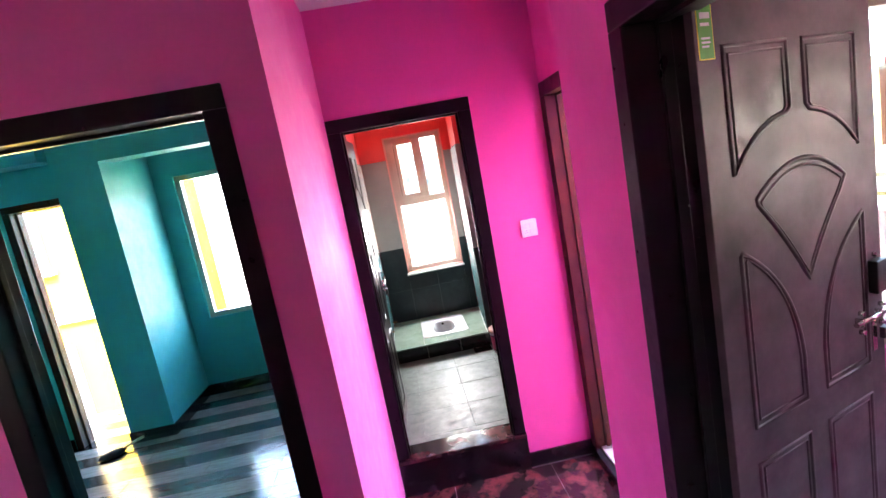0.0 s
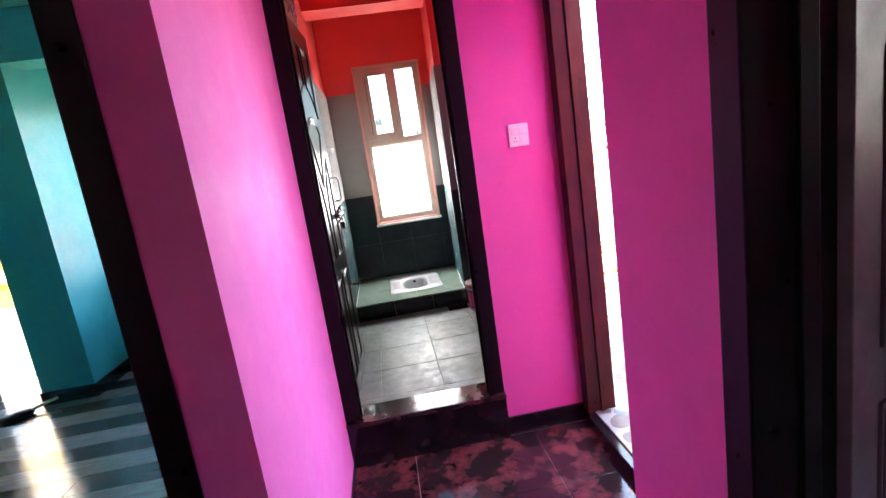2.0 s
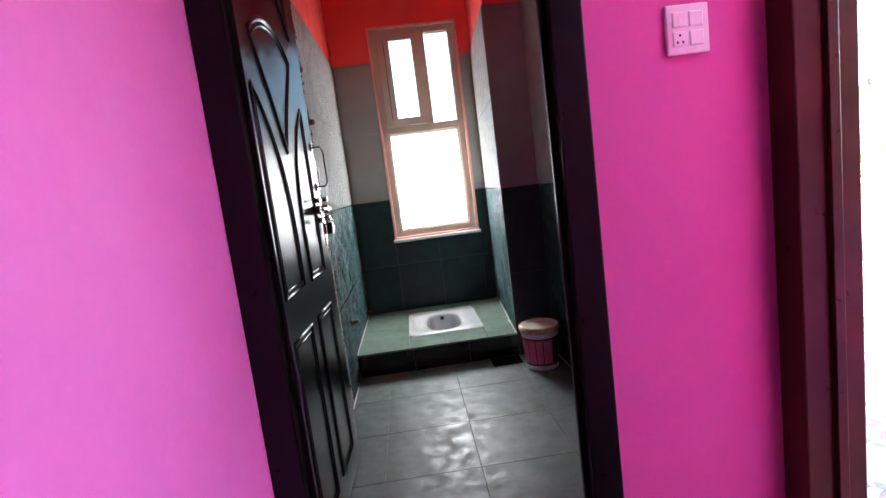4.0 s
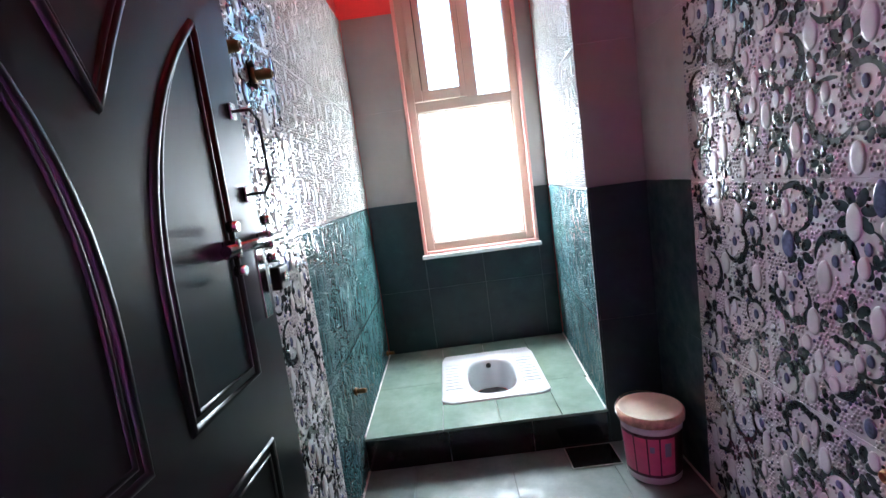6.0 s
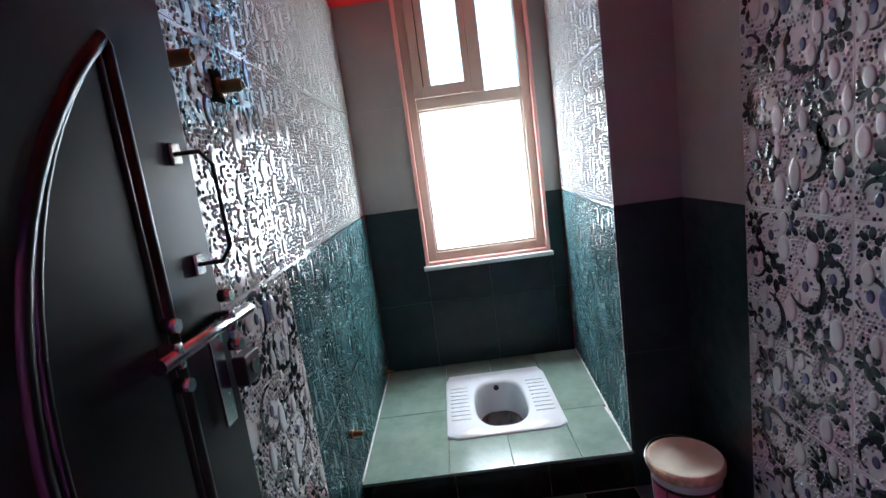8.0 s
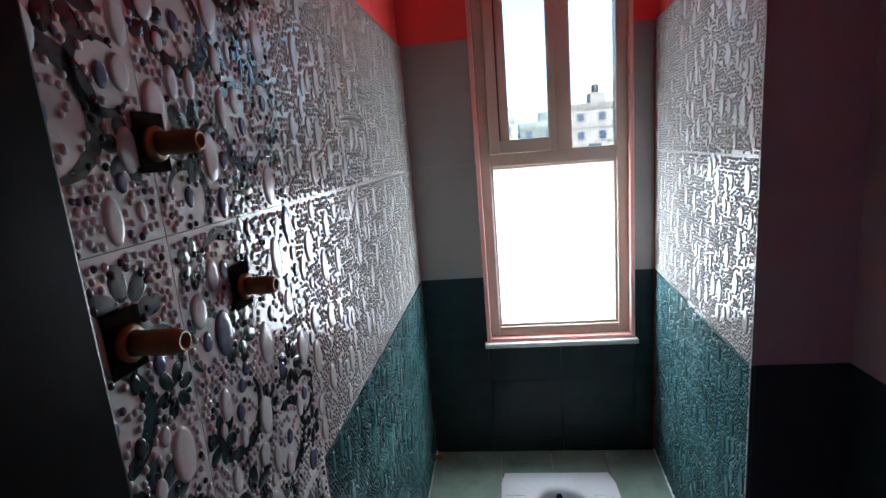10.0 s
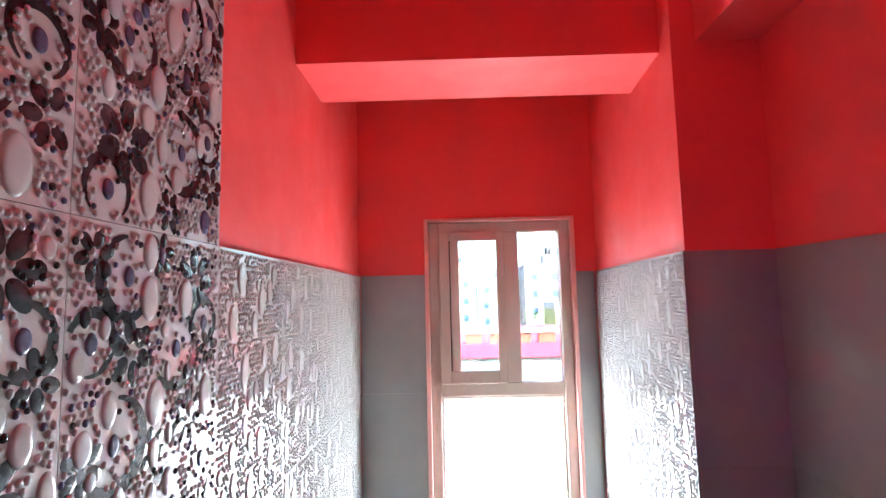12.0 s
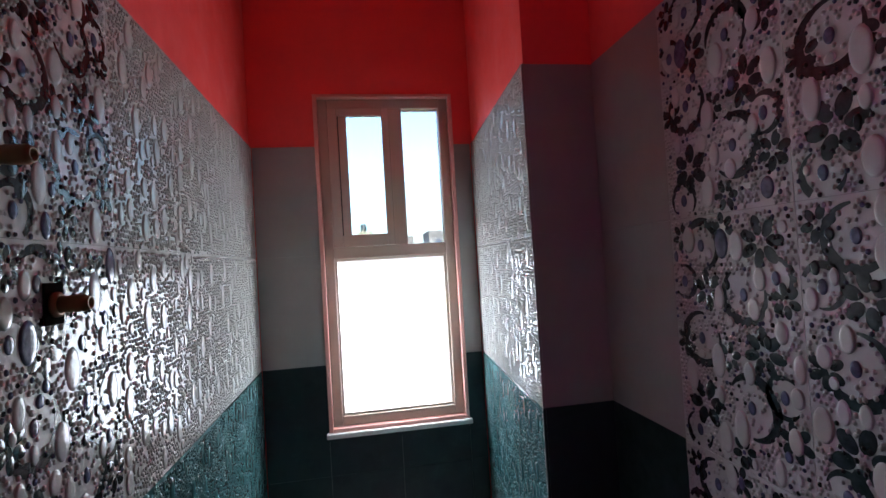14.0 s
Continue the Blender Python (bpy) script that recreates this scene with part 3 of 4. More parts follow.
def petal_shapes(rng, w, h):
    """Printed ornaments of a floral tile: flowers of petals, rings, and single dots."""
    petals, rings = [], []
    for cx, cy, r, n in ((0.075, 0.095, 0.05, 6), (0.225, 0.215, 0.046, 7), (0.10, 0.315, 0.042, 6), (0.235, 0.40, 0.048, 7), (0.165, 0.03, 0.03, 6), (0.035, 0.42, 0.03, 6), (0.275, 0.085, 0.034, 6), (0.15, 0.43, 0.03, 6), (0.145, 0.195, 0.03, 6), (0.275, 0.305, 0.03, 6), (0.03, 0.21, 0.032, 6)):
        ph = rng.uniform(0, 1)
        for i in range(n):
            a = ph + 2 * math.pi * i / n
            petals.append((cx * w / 0.305 + math.cos(a) * r * 0.6, cy * h / 0.457 + math.sin(a) * r * 0.6, r * 0.38, r * (0.255 if n == 6 else 0.22), a))
    for cx, cy, r in ((0.19, 0.115, 0.056), (0.075, 0.22, 0.052), (0.19, 0.31, 0.05), (0.09, 0.40, 0.048), (0.26, 0.15, 0.034), (0.26, 0.34, 0.034), (0.035, 0.33, 0.034), (0.05, 0.035, 0.036)):
        rings.append((cx * w / 0.305, cy * h / 0.457, r, rng.uniform(0, 6), rng.uniform(4.0, 5.4)))
    return petals, rings


def relief_tile(name, w, h, seed, floral):
    """A glazed tile with oval pebbles and small beads in relief; x across, y up, z out of the wall."""
    rng = random.Random(seed)
    bm = bmesh.new()
    g = 0.0005
    cell = {}
    box(bm, g, g, -TT, w - g, h - g, 0, mat=0)
    petals, rings = petal_shapes(rng, w, h) if floral else ([], [])

    def ink(x, y):
        for px, py, a, b, an in petals:
            u, v = x - px, y - py
            c, s = math.cos(an), math.sin(an)
            if ((u * c + v * s) / a) ** 2 + ((v * c - u * s) / b) ** 2 < 1:
                return True
        for cx, cy, r, a0, span in rings:
            d = math.hypot(x - cx, y - cy)
            if r * 0.82 < d < r * 1.08 and (math.atan2(y - cy, x - cx) - a0) % (2 * math.pi) < span:
                return True
        return False

    def inside(x, y, m):
        return m < x < w - m and m < y < h - m

    if floral:
        for px, py, a, b, an in petals:
            if not inside(px, py, a * 0.8):
                continue
            dome(bm, px, py, a, b, 0.0005, 14, 2, 1, 0.0002, an)
        for cx, cy, r, a0, span in rings:
            n = 26
            prev = None
            for j in range(n + 1):
                q = a0 + span * j / n
                t = 0.15 * math.sin(math.pi * j / n) + 0.04
                pr = [(cx + r * k * math.cos(q), cy + r * k * math.sin(q)) for k in (0.95 - t, 0.95 + t)]
                cur = [bm.verts.new((x, y, 0.0004)) for x, y in pr] if all(inside(x, y, 0.001) for x, y in pr) else None
                if prev and cur:
                    bm.faces.new((prev[0], prev[1], cur[1], cur[0])).material_index = 1
                prev = cur
            if inside(cx, cy, 0.014):
                dome(bm, cx, cy, 0.0085, 0.012, 0.002, 14, 4, 2, 0.0002, flat=True)
                cell.setdefault((int(cx / 0.02), int(cy / 0.02)), []).append((cx, cy, 0.0095, 0.013))

    def free(x, y, a, b):
        gx, gy = int(x / 0.02), int(y / 0.02)
        k = 4 if b > 0.006 else 3
        for i in range(gx - k, gx + k + 1):
            for j in range(gy - k, gy + k + 1):
                for ox, oy, oa, ob in cell.get((i, j), ()):
                    if ((x - ox) / (a + oa)) ** 2 + ((y - oy) / (b + ob)) ** 2 < 1.0:
                        return False
        cell.setdefault((gx, gy), []).append((x, y, a, b))
        return True

    for most, tries, ra, rb, hh in ((10, 500, (0.015, 0.0185), (0.026, 0.034), 0.0024), (13, 700, (0.010, 0.014), (0.017, 0.024), 0.0023), (20, 600, (0.006, 0.009), (0.0085, 0.014), 0.0022)):
        count = 0
        for k in range(int(tries * w / TW)):
            a, b = rng.uniform(*ra), rng.uniform(*rb)
            if 2 * a + 0.004 > w or 2 * b + 0.004 > h or count >= most * (0.7 if floral else 1.0) * w * h / (TW * TH):
                break
            x, y = rng.uniform(a + 0.001, w - a - 0.001), rng.uniform(b + 0.001, h - b - 0.001)
            if floral and a > 0.0095 and rng.random() < 0.75 and any(ink(x + a * u, y + b * v) for u, v in ((0, 0), (0.7, 0), (-0.7, 0), (0, 0.7), (0, -0.7))):
                continue
            if free(x, y, a + 0.0015, b + 0.0015):
                count += 1
                m = 0
                if floral:
                    m = 1 if a < 0.01 and ink(x, y) else (2 if rng.random() < (0.3 if a < 0.01 else 0.1) else 0)
                dome(bm, x, y, a, b, hh, 16, 4, m, 0.0002, flat=True)
    p = 0.0096
    nx, ny = int(w / p), int(h / (p * 0.87))
    for k in range(nx * ny):
        i, j = k % nx, k // nx
        a = rng.uniform(0.0029, 0.0041)
        x, y = (i + 0.4 + 0.5 * (j % 2)) * p + rng.uniform(-0.002, 0.002), (j + 0.5) * p * 0.87 + rng.uniform(-0.002, 0.002)
        if floral and (ink(x, y) and rng.random() < 0.85 or any(math.hypot(x - cx, y - cy) < r * 0.74 for cx, cy, r, a0, span in rings) and rng.random() < 0.6):
            continue
        if inside(x, y, a + 0.0005) and free(x, y, a * 0.94, a):
            q = rng.random()
            # besides the print, random dark and blue beads paint in reflections of dark surroundings
            m = (1 if ink(x, y) or q < 0.06 else 2 if q < 0.16 else 0) if floral else 0
            dome(bm, x, y, a, a * 1.12, 0.0026, 8, 3, m, 0.0002)
    me = mesh_of(name, bm)
    return me


def tile_mesh(name, w, h, seed, kind):
    """The mesh of one tile in one of the glazes."""
    if kind in ("grey", "dado", "floral"):
        me = relief_tile(name, w, h, seed, kind == "floral")
        for m in {"grey": (M_greytile,), "dado": (M_dado,), "floral": (M_floraltile, M_dark_glaze, M_blue_glaze)}[kind]:
            me.materials.append(m)
        return me
    bm = bmesh.new()
    g = 0.0004
    box(bm, g, g, -TT, w - g, h - g, 0, bevel=0.0006)
    me = mesh_of(name, bm, {"plaingrey": M_greyplain, "plaindado": M_dadoshade}[kind])
    return me


_tiles = {}
M_tilegrout = plain("pale_tile_grout", [0.3, 0.3, 0.285], 0.8, scale=30)


def lay(parent, origin, right, cols, rows, pick):
    """Tiles in a grid. origin: a corner in the plan; right: the way the columns run; cols and rows: their edges; pick(col, row): the glaze."""
    r = Vector((*right, 0))
    up = Vector((0, 0, 1))
    out = r.cross(up)
    k = Vector((*origin, 0))
    g = box(bmesh.new(), cols[0], rows[0], -TT, cols[-1], rows[-1], -0.003)
    g.transform(Matrix(((r.x, up.x, out.x, k.x), (r.y, up.y, out.y, k.y), (r.z, up.z, out.z, 0), (0, 0, 0, 1))))
    part("grout", g, M_tilegrout, parent)
    for i, (c0, c1) in enumerate(zip(cols, cols[1:])):
        for j, (z0, z1) in enumerate(zip(rows, rows[1:])):
            kind = pick(i, j)
            if not kind or c1 - c0 < 0.01 or z1 - z0 < 0.01:
                continue
            var = (i * 2 + j) % 3
            key = (round(c1 - c0, 3), round(z1 - z0, 3), kind, var)
            if key not in _tiles:
                _tiles[key] = tile_mesh("tile", key[0], key[1], len(_tiles) + 3, kind)
            ob = new("tile", _tiles[key])
            p = Vector((*origin, 0)) + r * c0 + up * z0
            ob.matrix_world = Matrix((r.to_4d(), up.to_4d(), out.to_4d(), p.to_4d())).transposed()
            ob.matrix_world[3][3] = 1
            ob.parent = parent


def wall_named(n):
    return bpy.data.objects[n]


def glaze(i, j, flo):
    return "floral" if i in flo else ("dado" if j < 2 else "grey")


# x = 0, seen from the room: columns run towards +y
lcols = [0.14, 0.302, 0.607, 0.912, 1.217, 1.522, 1.827, 2.132, 2.408]
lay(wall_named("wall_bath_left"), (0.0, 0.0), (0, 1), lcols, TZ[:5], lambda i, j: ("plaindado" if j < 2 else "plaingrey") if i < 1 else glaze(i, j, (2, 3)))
lay(wall_named("wall_bath_left"), (0.0, 0.0), (0, 1), lcols[2:5], [2.05, 2.507], lambda i, j: "floral")
# pier, x = 0.86, seen from the niche: columns run towards -y
_run = Vector((PIER0[0] - PIER1[0], PIER0[1] - PIER1[1])).normalized()
lay(wall_named("wall_bath_pier"), PIER1, tuple(_run), [0, 0.265, 0.570, 0.8745], TZ[:5], lambda i, j: glaze(i, j, ()))
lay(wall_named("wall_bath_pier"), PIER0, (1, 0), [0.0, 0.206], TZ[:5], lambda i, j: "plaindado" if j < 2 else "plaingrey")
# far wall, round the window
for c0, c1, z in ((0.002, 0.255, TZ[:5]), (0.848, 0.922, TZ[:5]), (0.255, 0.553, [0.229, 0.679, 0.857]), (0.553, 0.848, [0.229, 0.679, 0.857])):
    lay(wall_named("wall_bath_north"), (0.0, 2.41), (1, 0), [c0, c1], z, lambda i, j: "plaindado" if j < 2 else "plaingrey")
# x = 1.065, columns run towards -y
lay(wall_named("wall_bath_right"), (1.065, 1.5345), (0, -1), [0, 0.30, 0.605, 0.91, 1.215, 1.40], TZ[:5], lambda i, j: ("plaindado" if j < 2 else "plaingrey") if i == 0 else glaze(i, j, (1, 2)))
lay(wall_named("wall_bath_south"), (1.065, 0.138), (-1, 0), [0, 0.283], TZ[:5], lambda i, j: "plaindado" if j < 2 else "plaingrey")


# ---- floor tiles ----
def floor_tiles(parent_name, label, x0, y0, x1, y1, w, d, z, mats, pick, gap=0.0015, ox=0.0, oy=0.0, t=0.01, name="tile", grout=M_grout):
    fl = tagged(part(parent_name, B(x0, y0, z - t - 0.006, x1, y1, z - t * 0.5), grout, None), label, "floor", kind="structure")
    cache = {}

    def edges(a, b, s, o):
        e = [a]
        k = a + o
        while k < b - 0.02:
            if k > a + 0.02:
                e.append(k)
            k += s
        return e + [b]
    xs, ys = edges(x0, x1, w, ox), edges(y0, y1, d, oy)
    for j, (b0, b1) in enumerate(zip(ys, ys[1:])):
        for i, (a0, a1) in enumerate(zip(xs, xs[1:])):
            m = pick(i, j)
            key = (round(a1 - a0, 3), round(b1 - b0, 3), m)
            if key not in cache:
                cache[key] = mesh_of(name, B(gap, gap, -t, key[0] - gap, key[1] - gap, 0, bevel=0.001), mats[m])
            ob = new(name, cache[key])
            ob.location = (a0, b0, z)
            ob.parent = fl
    return fl


floor_tiles("floor_lobby", "dark red and black polished marble floor tiles", -3.2, -5, 1.17, -0.022, 0.6, 0.6, 0.0, [M_marble], lambda i, j: 0, ox=-0.1, oy=-0.24)
floor_tiles("floor_bath", "grey green slate look bathroom floor tiles", 0.0, 0.14, 1.065, 1.545, 0.33, 0.335, BF, [M_slate], lambda i, j: 0, gap=0.0006, ox=0.175, oy=0.06, grout=M_slategrout)
floor_tiles("floor_teal", "floor of striped dark and pale wood look tiles", -4.5, -1.08, -0.13, 2.46, 0.6, 0.18, 0.0, [M_stripe_d, M_stripe_l], lambda i, j: j % 2, oy=0.07)
floor_tiles("floor_room", "pale tiled floor of the far room", 1.13, -5, 4.2, -1.02, 0.6, 0.6, 0.0, [M_tri], lambda i, j: 0)

# ---- bathroom: platform, pan, fittings ----
plat = thing("toilet_platform", (0, 0, 0), "raised green tiled platform with a black granite front", "platform", kind="structure")
PX0, PX1, PY0, PY1 = 0.285, 0.708, 1.735, 2.235
for a in ((0.002, 1.545, PX0, 2.405), (PX1, 1.545, 0.92, 2.405), (PX0, 1.545, PX1, PY0), (PX0, PY1, PX1, 2.405)):
    part("mortar_bed", B(a[0], a[1], BF - 0.01, a[2], a[3], PF - 0.01), M_grout_w, plat)
for a in ((0.004, 1.533, 0.283, 1.95), (0.004, 1.952, 0.283, 2.404), (0.285, 1.533, 0.49, 1.733), (0.492, 1.533, 0.708, 1.733), (0.71, 1.533, 0.871, 1.84), (0.71, 1.842, 0.93, 2.404), (0.285, 2.237, 0.49, 2.404), (0.492, 2.237, 0.708, 2.404)):
    part("tile", B(a[0], a[1], PF - 0.01, a[2], a[3], PF, bevel=0.0012), M_platform, plat)
for x0, x1 in ((0.004, 0.3), (0.302, 0.6), (0.602, 0.866)):
    part("riser_tile", B(x0, 1.535, BF, x1, 1.545, PF - 0.0105, bevel=0.001), M_granite, plat, "black polished granite riser")
tagged(part("wall_joint", B(0.0, 0.15, BF, 0.006, 2.4, BF + 0.004), M_grout_w, None), "white joint along the foot of the wall", "joint", kind="structure")
tagged(part("wall_joint", B(0.0, 1.545, PF, 0.006, 2.405, PF + 0.004), M_grout_w, None), "white joint along the platform", "joint", kind="structure")
bm = B(-0.006, 0, 0, 0, 0.872, 0.004)
bm.transform(pose(*PIER0, PF, 0, 0, -math.degrees(math.atan2(PIER1[0] - PIER0[0], PIER1[1] - PIER0[1]))))
tagged(part("wall_joint", bm, M_grout_w, None), "white joint along the platform", "joint", kind="structure")
tagged(part("wall_joint", B(1.058, 0.15, BF, 1.064, 1.53, BF + 0.004), M_grout_w, None), "white joint along the foot of the wall", "joint", kind="structure")


def squat_pan(at):
    """A squatting pan, 0.438 by 0.53: rim plate, bowl and foot ridges."""
    e = thing("squat_toilet", at, "white porcelain squat toilet pan set in the platform", "toilet")
    w, d, cx, cy, a, b = 0.438, 0.53, 0.222, 0.25, 0.105, 0.19
    n = 40
    bm = bmesh.new()
    ang = [2 * math.pi * i / n for i in range(n)]

    def rect(q, m):
        c, s = math.cos(q), math.sin(q)
        hx, hy0, hy1 = w / 2 - m, cy - m, d - cy - m
        k = min(hx / abs(c) if abs(c) > 1e-6 else 9, (hy1 if s > 0 else hy0) / abs(s) if abs(s) > 1e-6 else 9)
        return cx + c * k, cy + s * k

    def oval(q, f):
        c, s = math.cos(q), math.sin(q)
        ex = 0.72
        return cx + a * f * math.copysign(abs(c) ** ex, c), cy + b * f * math.copysign(abs(s) ** ex, s)
    rings = []
    for m, z in ((0, -0.012), (0, 0.008), (0.004, 0.012)):
        rings.append([bm.verts.new((*rect(q, m), z)) for q in ang])
    for f, z in ((1.06, 0.012), (1.0, 0.008), (0.96, -0.005), (0.94, -0.07), (0.91, -0.13)):
        rings.append([bm.verts.new((*oval(q, f), z)) for q in ang])
    for r0, r1 in zip(rings, rings[1:]):
        for i in range(n):
            bm.faces.new((r0[i], r0[(i + 1) % n], r1[(i + 1) % n], r1[i])).smooth = True
    local("rim", bm, M_porcelain, e)
    bm = bmesh.new()
    lathe(bm, [(0.001, -0.21), (0.06, -0.205), (0.14, -0.18), (0.178, -0.128)], pose(cx, cy, 0), 30, sx=0.56)
    local("trap", bm, M_porcdark, e, "trap of the pan coloured dark as an unlit hole")
    bm = bmesh.new()
    cyl(bm, pose(cx, cy + b * 0.955, -0.02, 90, 0, 0), 0.012, 0.012, 0.006, 14)
    local("flush_inlet", bm, M_black, e)
    for sgn in (-1, 1):
        for i in range(9):
            y = cy - 0.12 + i * 0.033
            x0 = cx + sgn * 0.125
            bm = bmesh.new()
            tube(bm, [(x0, y, 0.0115), (x0 + sgn * 0.03, y, 0.0135), (x0 + sgn * 0.065, y, 0.0125), (x0 + sgn * 0.075, y + 0.001, 0.0115)], 0.0032, 6)
            local("foot_ridge", bm, M_porcelain, e)
    return e


squat_pan((0.277, 1.72, PF - 0.006))


def bucket(at):
    e = thing("paint_bucket", at, "pink and white plastic paint bucket with a cream lid", "bucket")
    H = 0.188
    rad = lambda z: 0.081 + 0.011 * z / H  # noqa: E731
    bm = bmesh.new()
    lathe(bm, [(0.001, 0.004), (0.073, 0.004), (0.077, 0.0), (0.081, 0.003)] + [(rad(z), z) for z in (0.03, 0.1, 0.17, H)] + [(0.096, H), (0.096, H + 0.012), (0.09, H + 0.012)], seg=36)
    local("body", bm, M_bucket_w, e)

    def band(a0, a1, z0, z1, o):
        bm = bmesh.new()
        n = max(2, int(abs(a1 - a0) / 0.12))
        rows = [[bm.verts.new(((rad(z) + o) * math.cos(q), (rad(z) + o) * math.sin(q), z)) for q in (a0 + (a1 - a0) * i / n for i in range(n + 1))] for z in (z0, (z0 + z1) / 2, z1)]
        for r0, r1 in zip(rows, rows[1:]):
            for i in range(n):
                bm.faces.new((r0[i], r0[i + 1], r1[i + 1], r1[i])).smooth = True
        return bm
    local("printed_band", band(-3.4, -0.75, 0.025, 0.165, 0.0008), M_bucket_d, e, "dark red printed band")
    for a0, a1 in ((-3.3, -2.75), (-2.7, -2.3), (-2.25, -1.9), (-1.85, -1.35)):
        local("printed_panel", band(a0, a1, 0.035, 0.155, 0.0016), M_bucket, e, "pink printed panel")
    local("printed_blot", band(-1.72, -1.5, 0.095, 0.14, 0.0024), M_greyprint, e, "grey blue printed patch")
    local("printed_blot", band(-2.2, -2.05, 0.11, 0.13, 0.0024), M_greyprint, e, "grey blue printed patch")
    bm = bmesh.new()
    lathe(bm, [(0.0965, H + 0.0), (0.1, H + 0.004), (0.101, H + 0.022), (0.098, H + 0.028), (0.092, H + 0.03)], seg=36)
    rim = local("rim", bm, M_rust, e, "lid rim splashed with old paint")
    bm = bmesh.new()
    lathe(bm, [(0.095, H + 0.0305), (0.091, H + 0.031), (0.087, H + 0.027), (0.05, H + 0.026), (0.001, H + 0.026)], seg=36)
    local("lid", bm, M_lid, e, "cream plastic lid")
    bm = bmesh.new()
    tube(bm, [(0.1 * math.cos(q), 0.1 * math.sin(q) + 0.006, H + 0.004 + 0.03 * math.sin(q)) for q in (math.pi * k / 12 for k in range(13))], 0.0016, 6)
    local("bail", bm, M_steel, e, "thin wire bail")
    return e


bucket((0.945, 1.345, BF, 0, 0, 10))
# floor drain of small tiles in front of the platform
dr = thing("floor_drain", (0.70, 1.40, BF + 0.002), "square dark floor drain cover edged with a pale joint", "drain", kind="structure")
local("joint", B(0, 0, -0.004, 0.165, 0.128, 0.0012), M_grout, dr)
local("cover", B(0.003, 0.003, -0.003, 0.162, 0.125, 0.0025, bevel=0.001), M_granite, dr)


def pipe_stub(at, length=0.075, r=0.0112):
    """A threaded pipe stub out of a wall, in the direction of its own z."""
    e = thing("pipe_stub", at, "brass water pipe stub standing out of the tiles", "pipe", group="brass pipe stubs in the tiles")
    bm = bmesh.new()
    lathe(bm, [(0.001, 0), (r, 0)] + [(r + (0.0009 if i % 2 else 0), length * 0.45 + i * 0.0025) for i in range(int(length * 0.5 / 0.0025))] + [(r * 0.8, length), (r * 0.6, length), (r * 0.6, length - 0.012), (0.001, length - 0.012)], seg=14)
    local("pipe", bm, M_brass, e)
    bm = bmesh.new()
    lathe(bm, [(r + 0.001, 0.004), (r + 0.006, 0.004), (r + 0.006, 0.009), (r + 0.003, 0.012), (r + 0.001, 0.012)], seg=16)
    local("nut", bm, M_brass, e)
    if length > 0.045:
        local("wall_cutout", B(-0.03, -0.021, 0.0005, 0.027, 0.022, 0.0032, bevel=0.001), M_hole, e, "dark square cut in the tile round the pipe")
    return e


for y, z, L in ((0.912, 1.684, 0.052), (1.03, 1.507, 0.048), (0.828, 1.513, 0.058)):
    pipe_stub((0.002, y, z, 0, 90, 0), L)
pipe_stub((0.002, 1.50, 0.55, 0, 90, 0), 0.042, r=0.008)
pipe_stub((0.002, 2.30, 0.40, 0, 90, 0), 0.04, r=0.008)
pipe_stub((1.063, 0.578, 0.686, 0, -90, 0), 0.06)


cap = thing("drain_cap", (1.063, 0.521, 0.589, 0, -90, 0), "pale lilac plastic cap closing a pipe in the tiles", "pipe cap")
bm = bmesh.new()
lathe(bm, [(0.001, 0.0), (0.031, 0.0), (0.033, 0.004), (0.033, 0.01), (0.029, 0.014), (0.001, 0.015)], seg=32)
local("disc", bm, M_cap, cap)
bm = bmesh.new()
lathe(bm, [(0.034, 0.0), (0.038, 0.0), (0.037, 0.005), (0.034, 0.006)], seg=32)
local("collar", bm, M_greyprint, cap)


def slide_bolt(parent, x, z, y, side, mirror=1):
    """A tower bolt with staple and lock hasp on a leaf's face; side: the way it stands out."""
    e = thing("door_bolt", parent.matrix_world @ pose(x, y * side, z), "chrome slide bolt with a hasp on the door", "door bolt")
    m = -1 if side < 0 else 1
    for dx in (-0.092, 0.027):
        local("staple", B(dx - 0.006, 0, -0.014, dx + 0.006, 0.026 * m, 0.014, bevel=0.004), M_steel, e)
        for dz in (-0.02, 0.02):
            bm = bmesh.new()
            cyl(bm, pose(dx, 0.012 * m, dz * 1.6, -90 * m, 0, 0), 0.0085, 0.008, 0.016, 6)
            local("bolt_head", bm, M_steel, e)
    bm = bmesh.new()
    cyl(bm, pose(-0.122, 0.018 * m, 0, 0, 90, 0), 0.0085, 0.0085, 0.205, 14)
    local("rod", bm, M_steel, e)
    local("hasp", B(-0.012, 0.006 * m, -0.125, 0.014, 0.01 * m, -0.012, bevel=0.001), M_steel, e)
    bm = bmesh.new()
    box(bm, 0.02, 0.012 * m, -0.088, 0.062, 0.03 * m, -0.048, bevel=0.003)
    local("lock_plate", bm, M_black, e, "small black lock plate")
    bm = bmesh.new()
    cyl(bm, pose(0.041, 0.031 * m, -0.068, -90 * m, 0, 0), 0.009, 0.009, 0.002, 14)
    local("lock_eye", bm, M_steel, e)
    return e


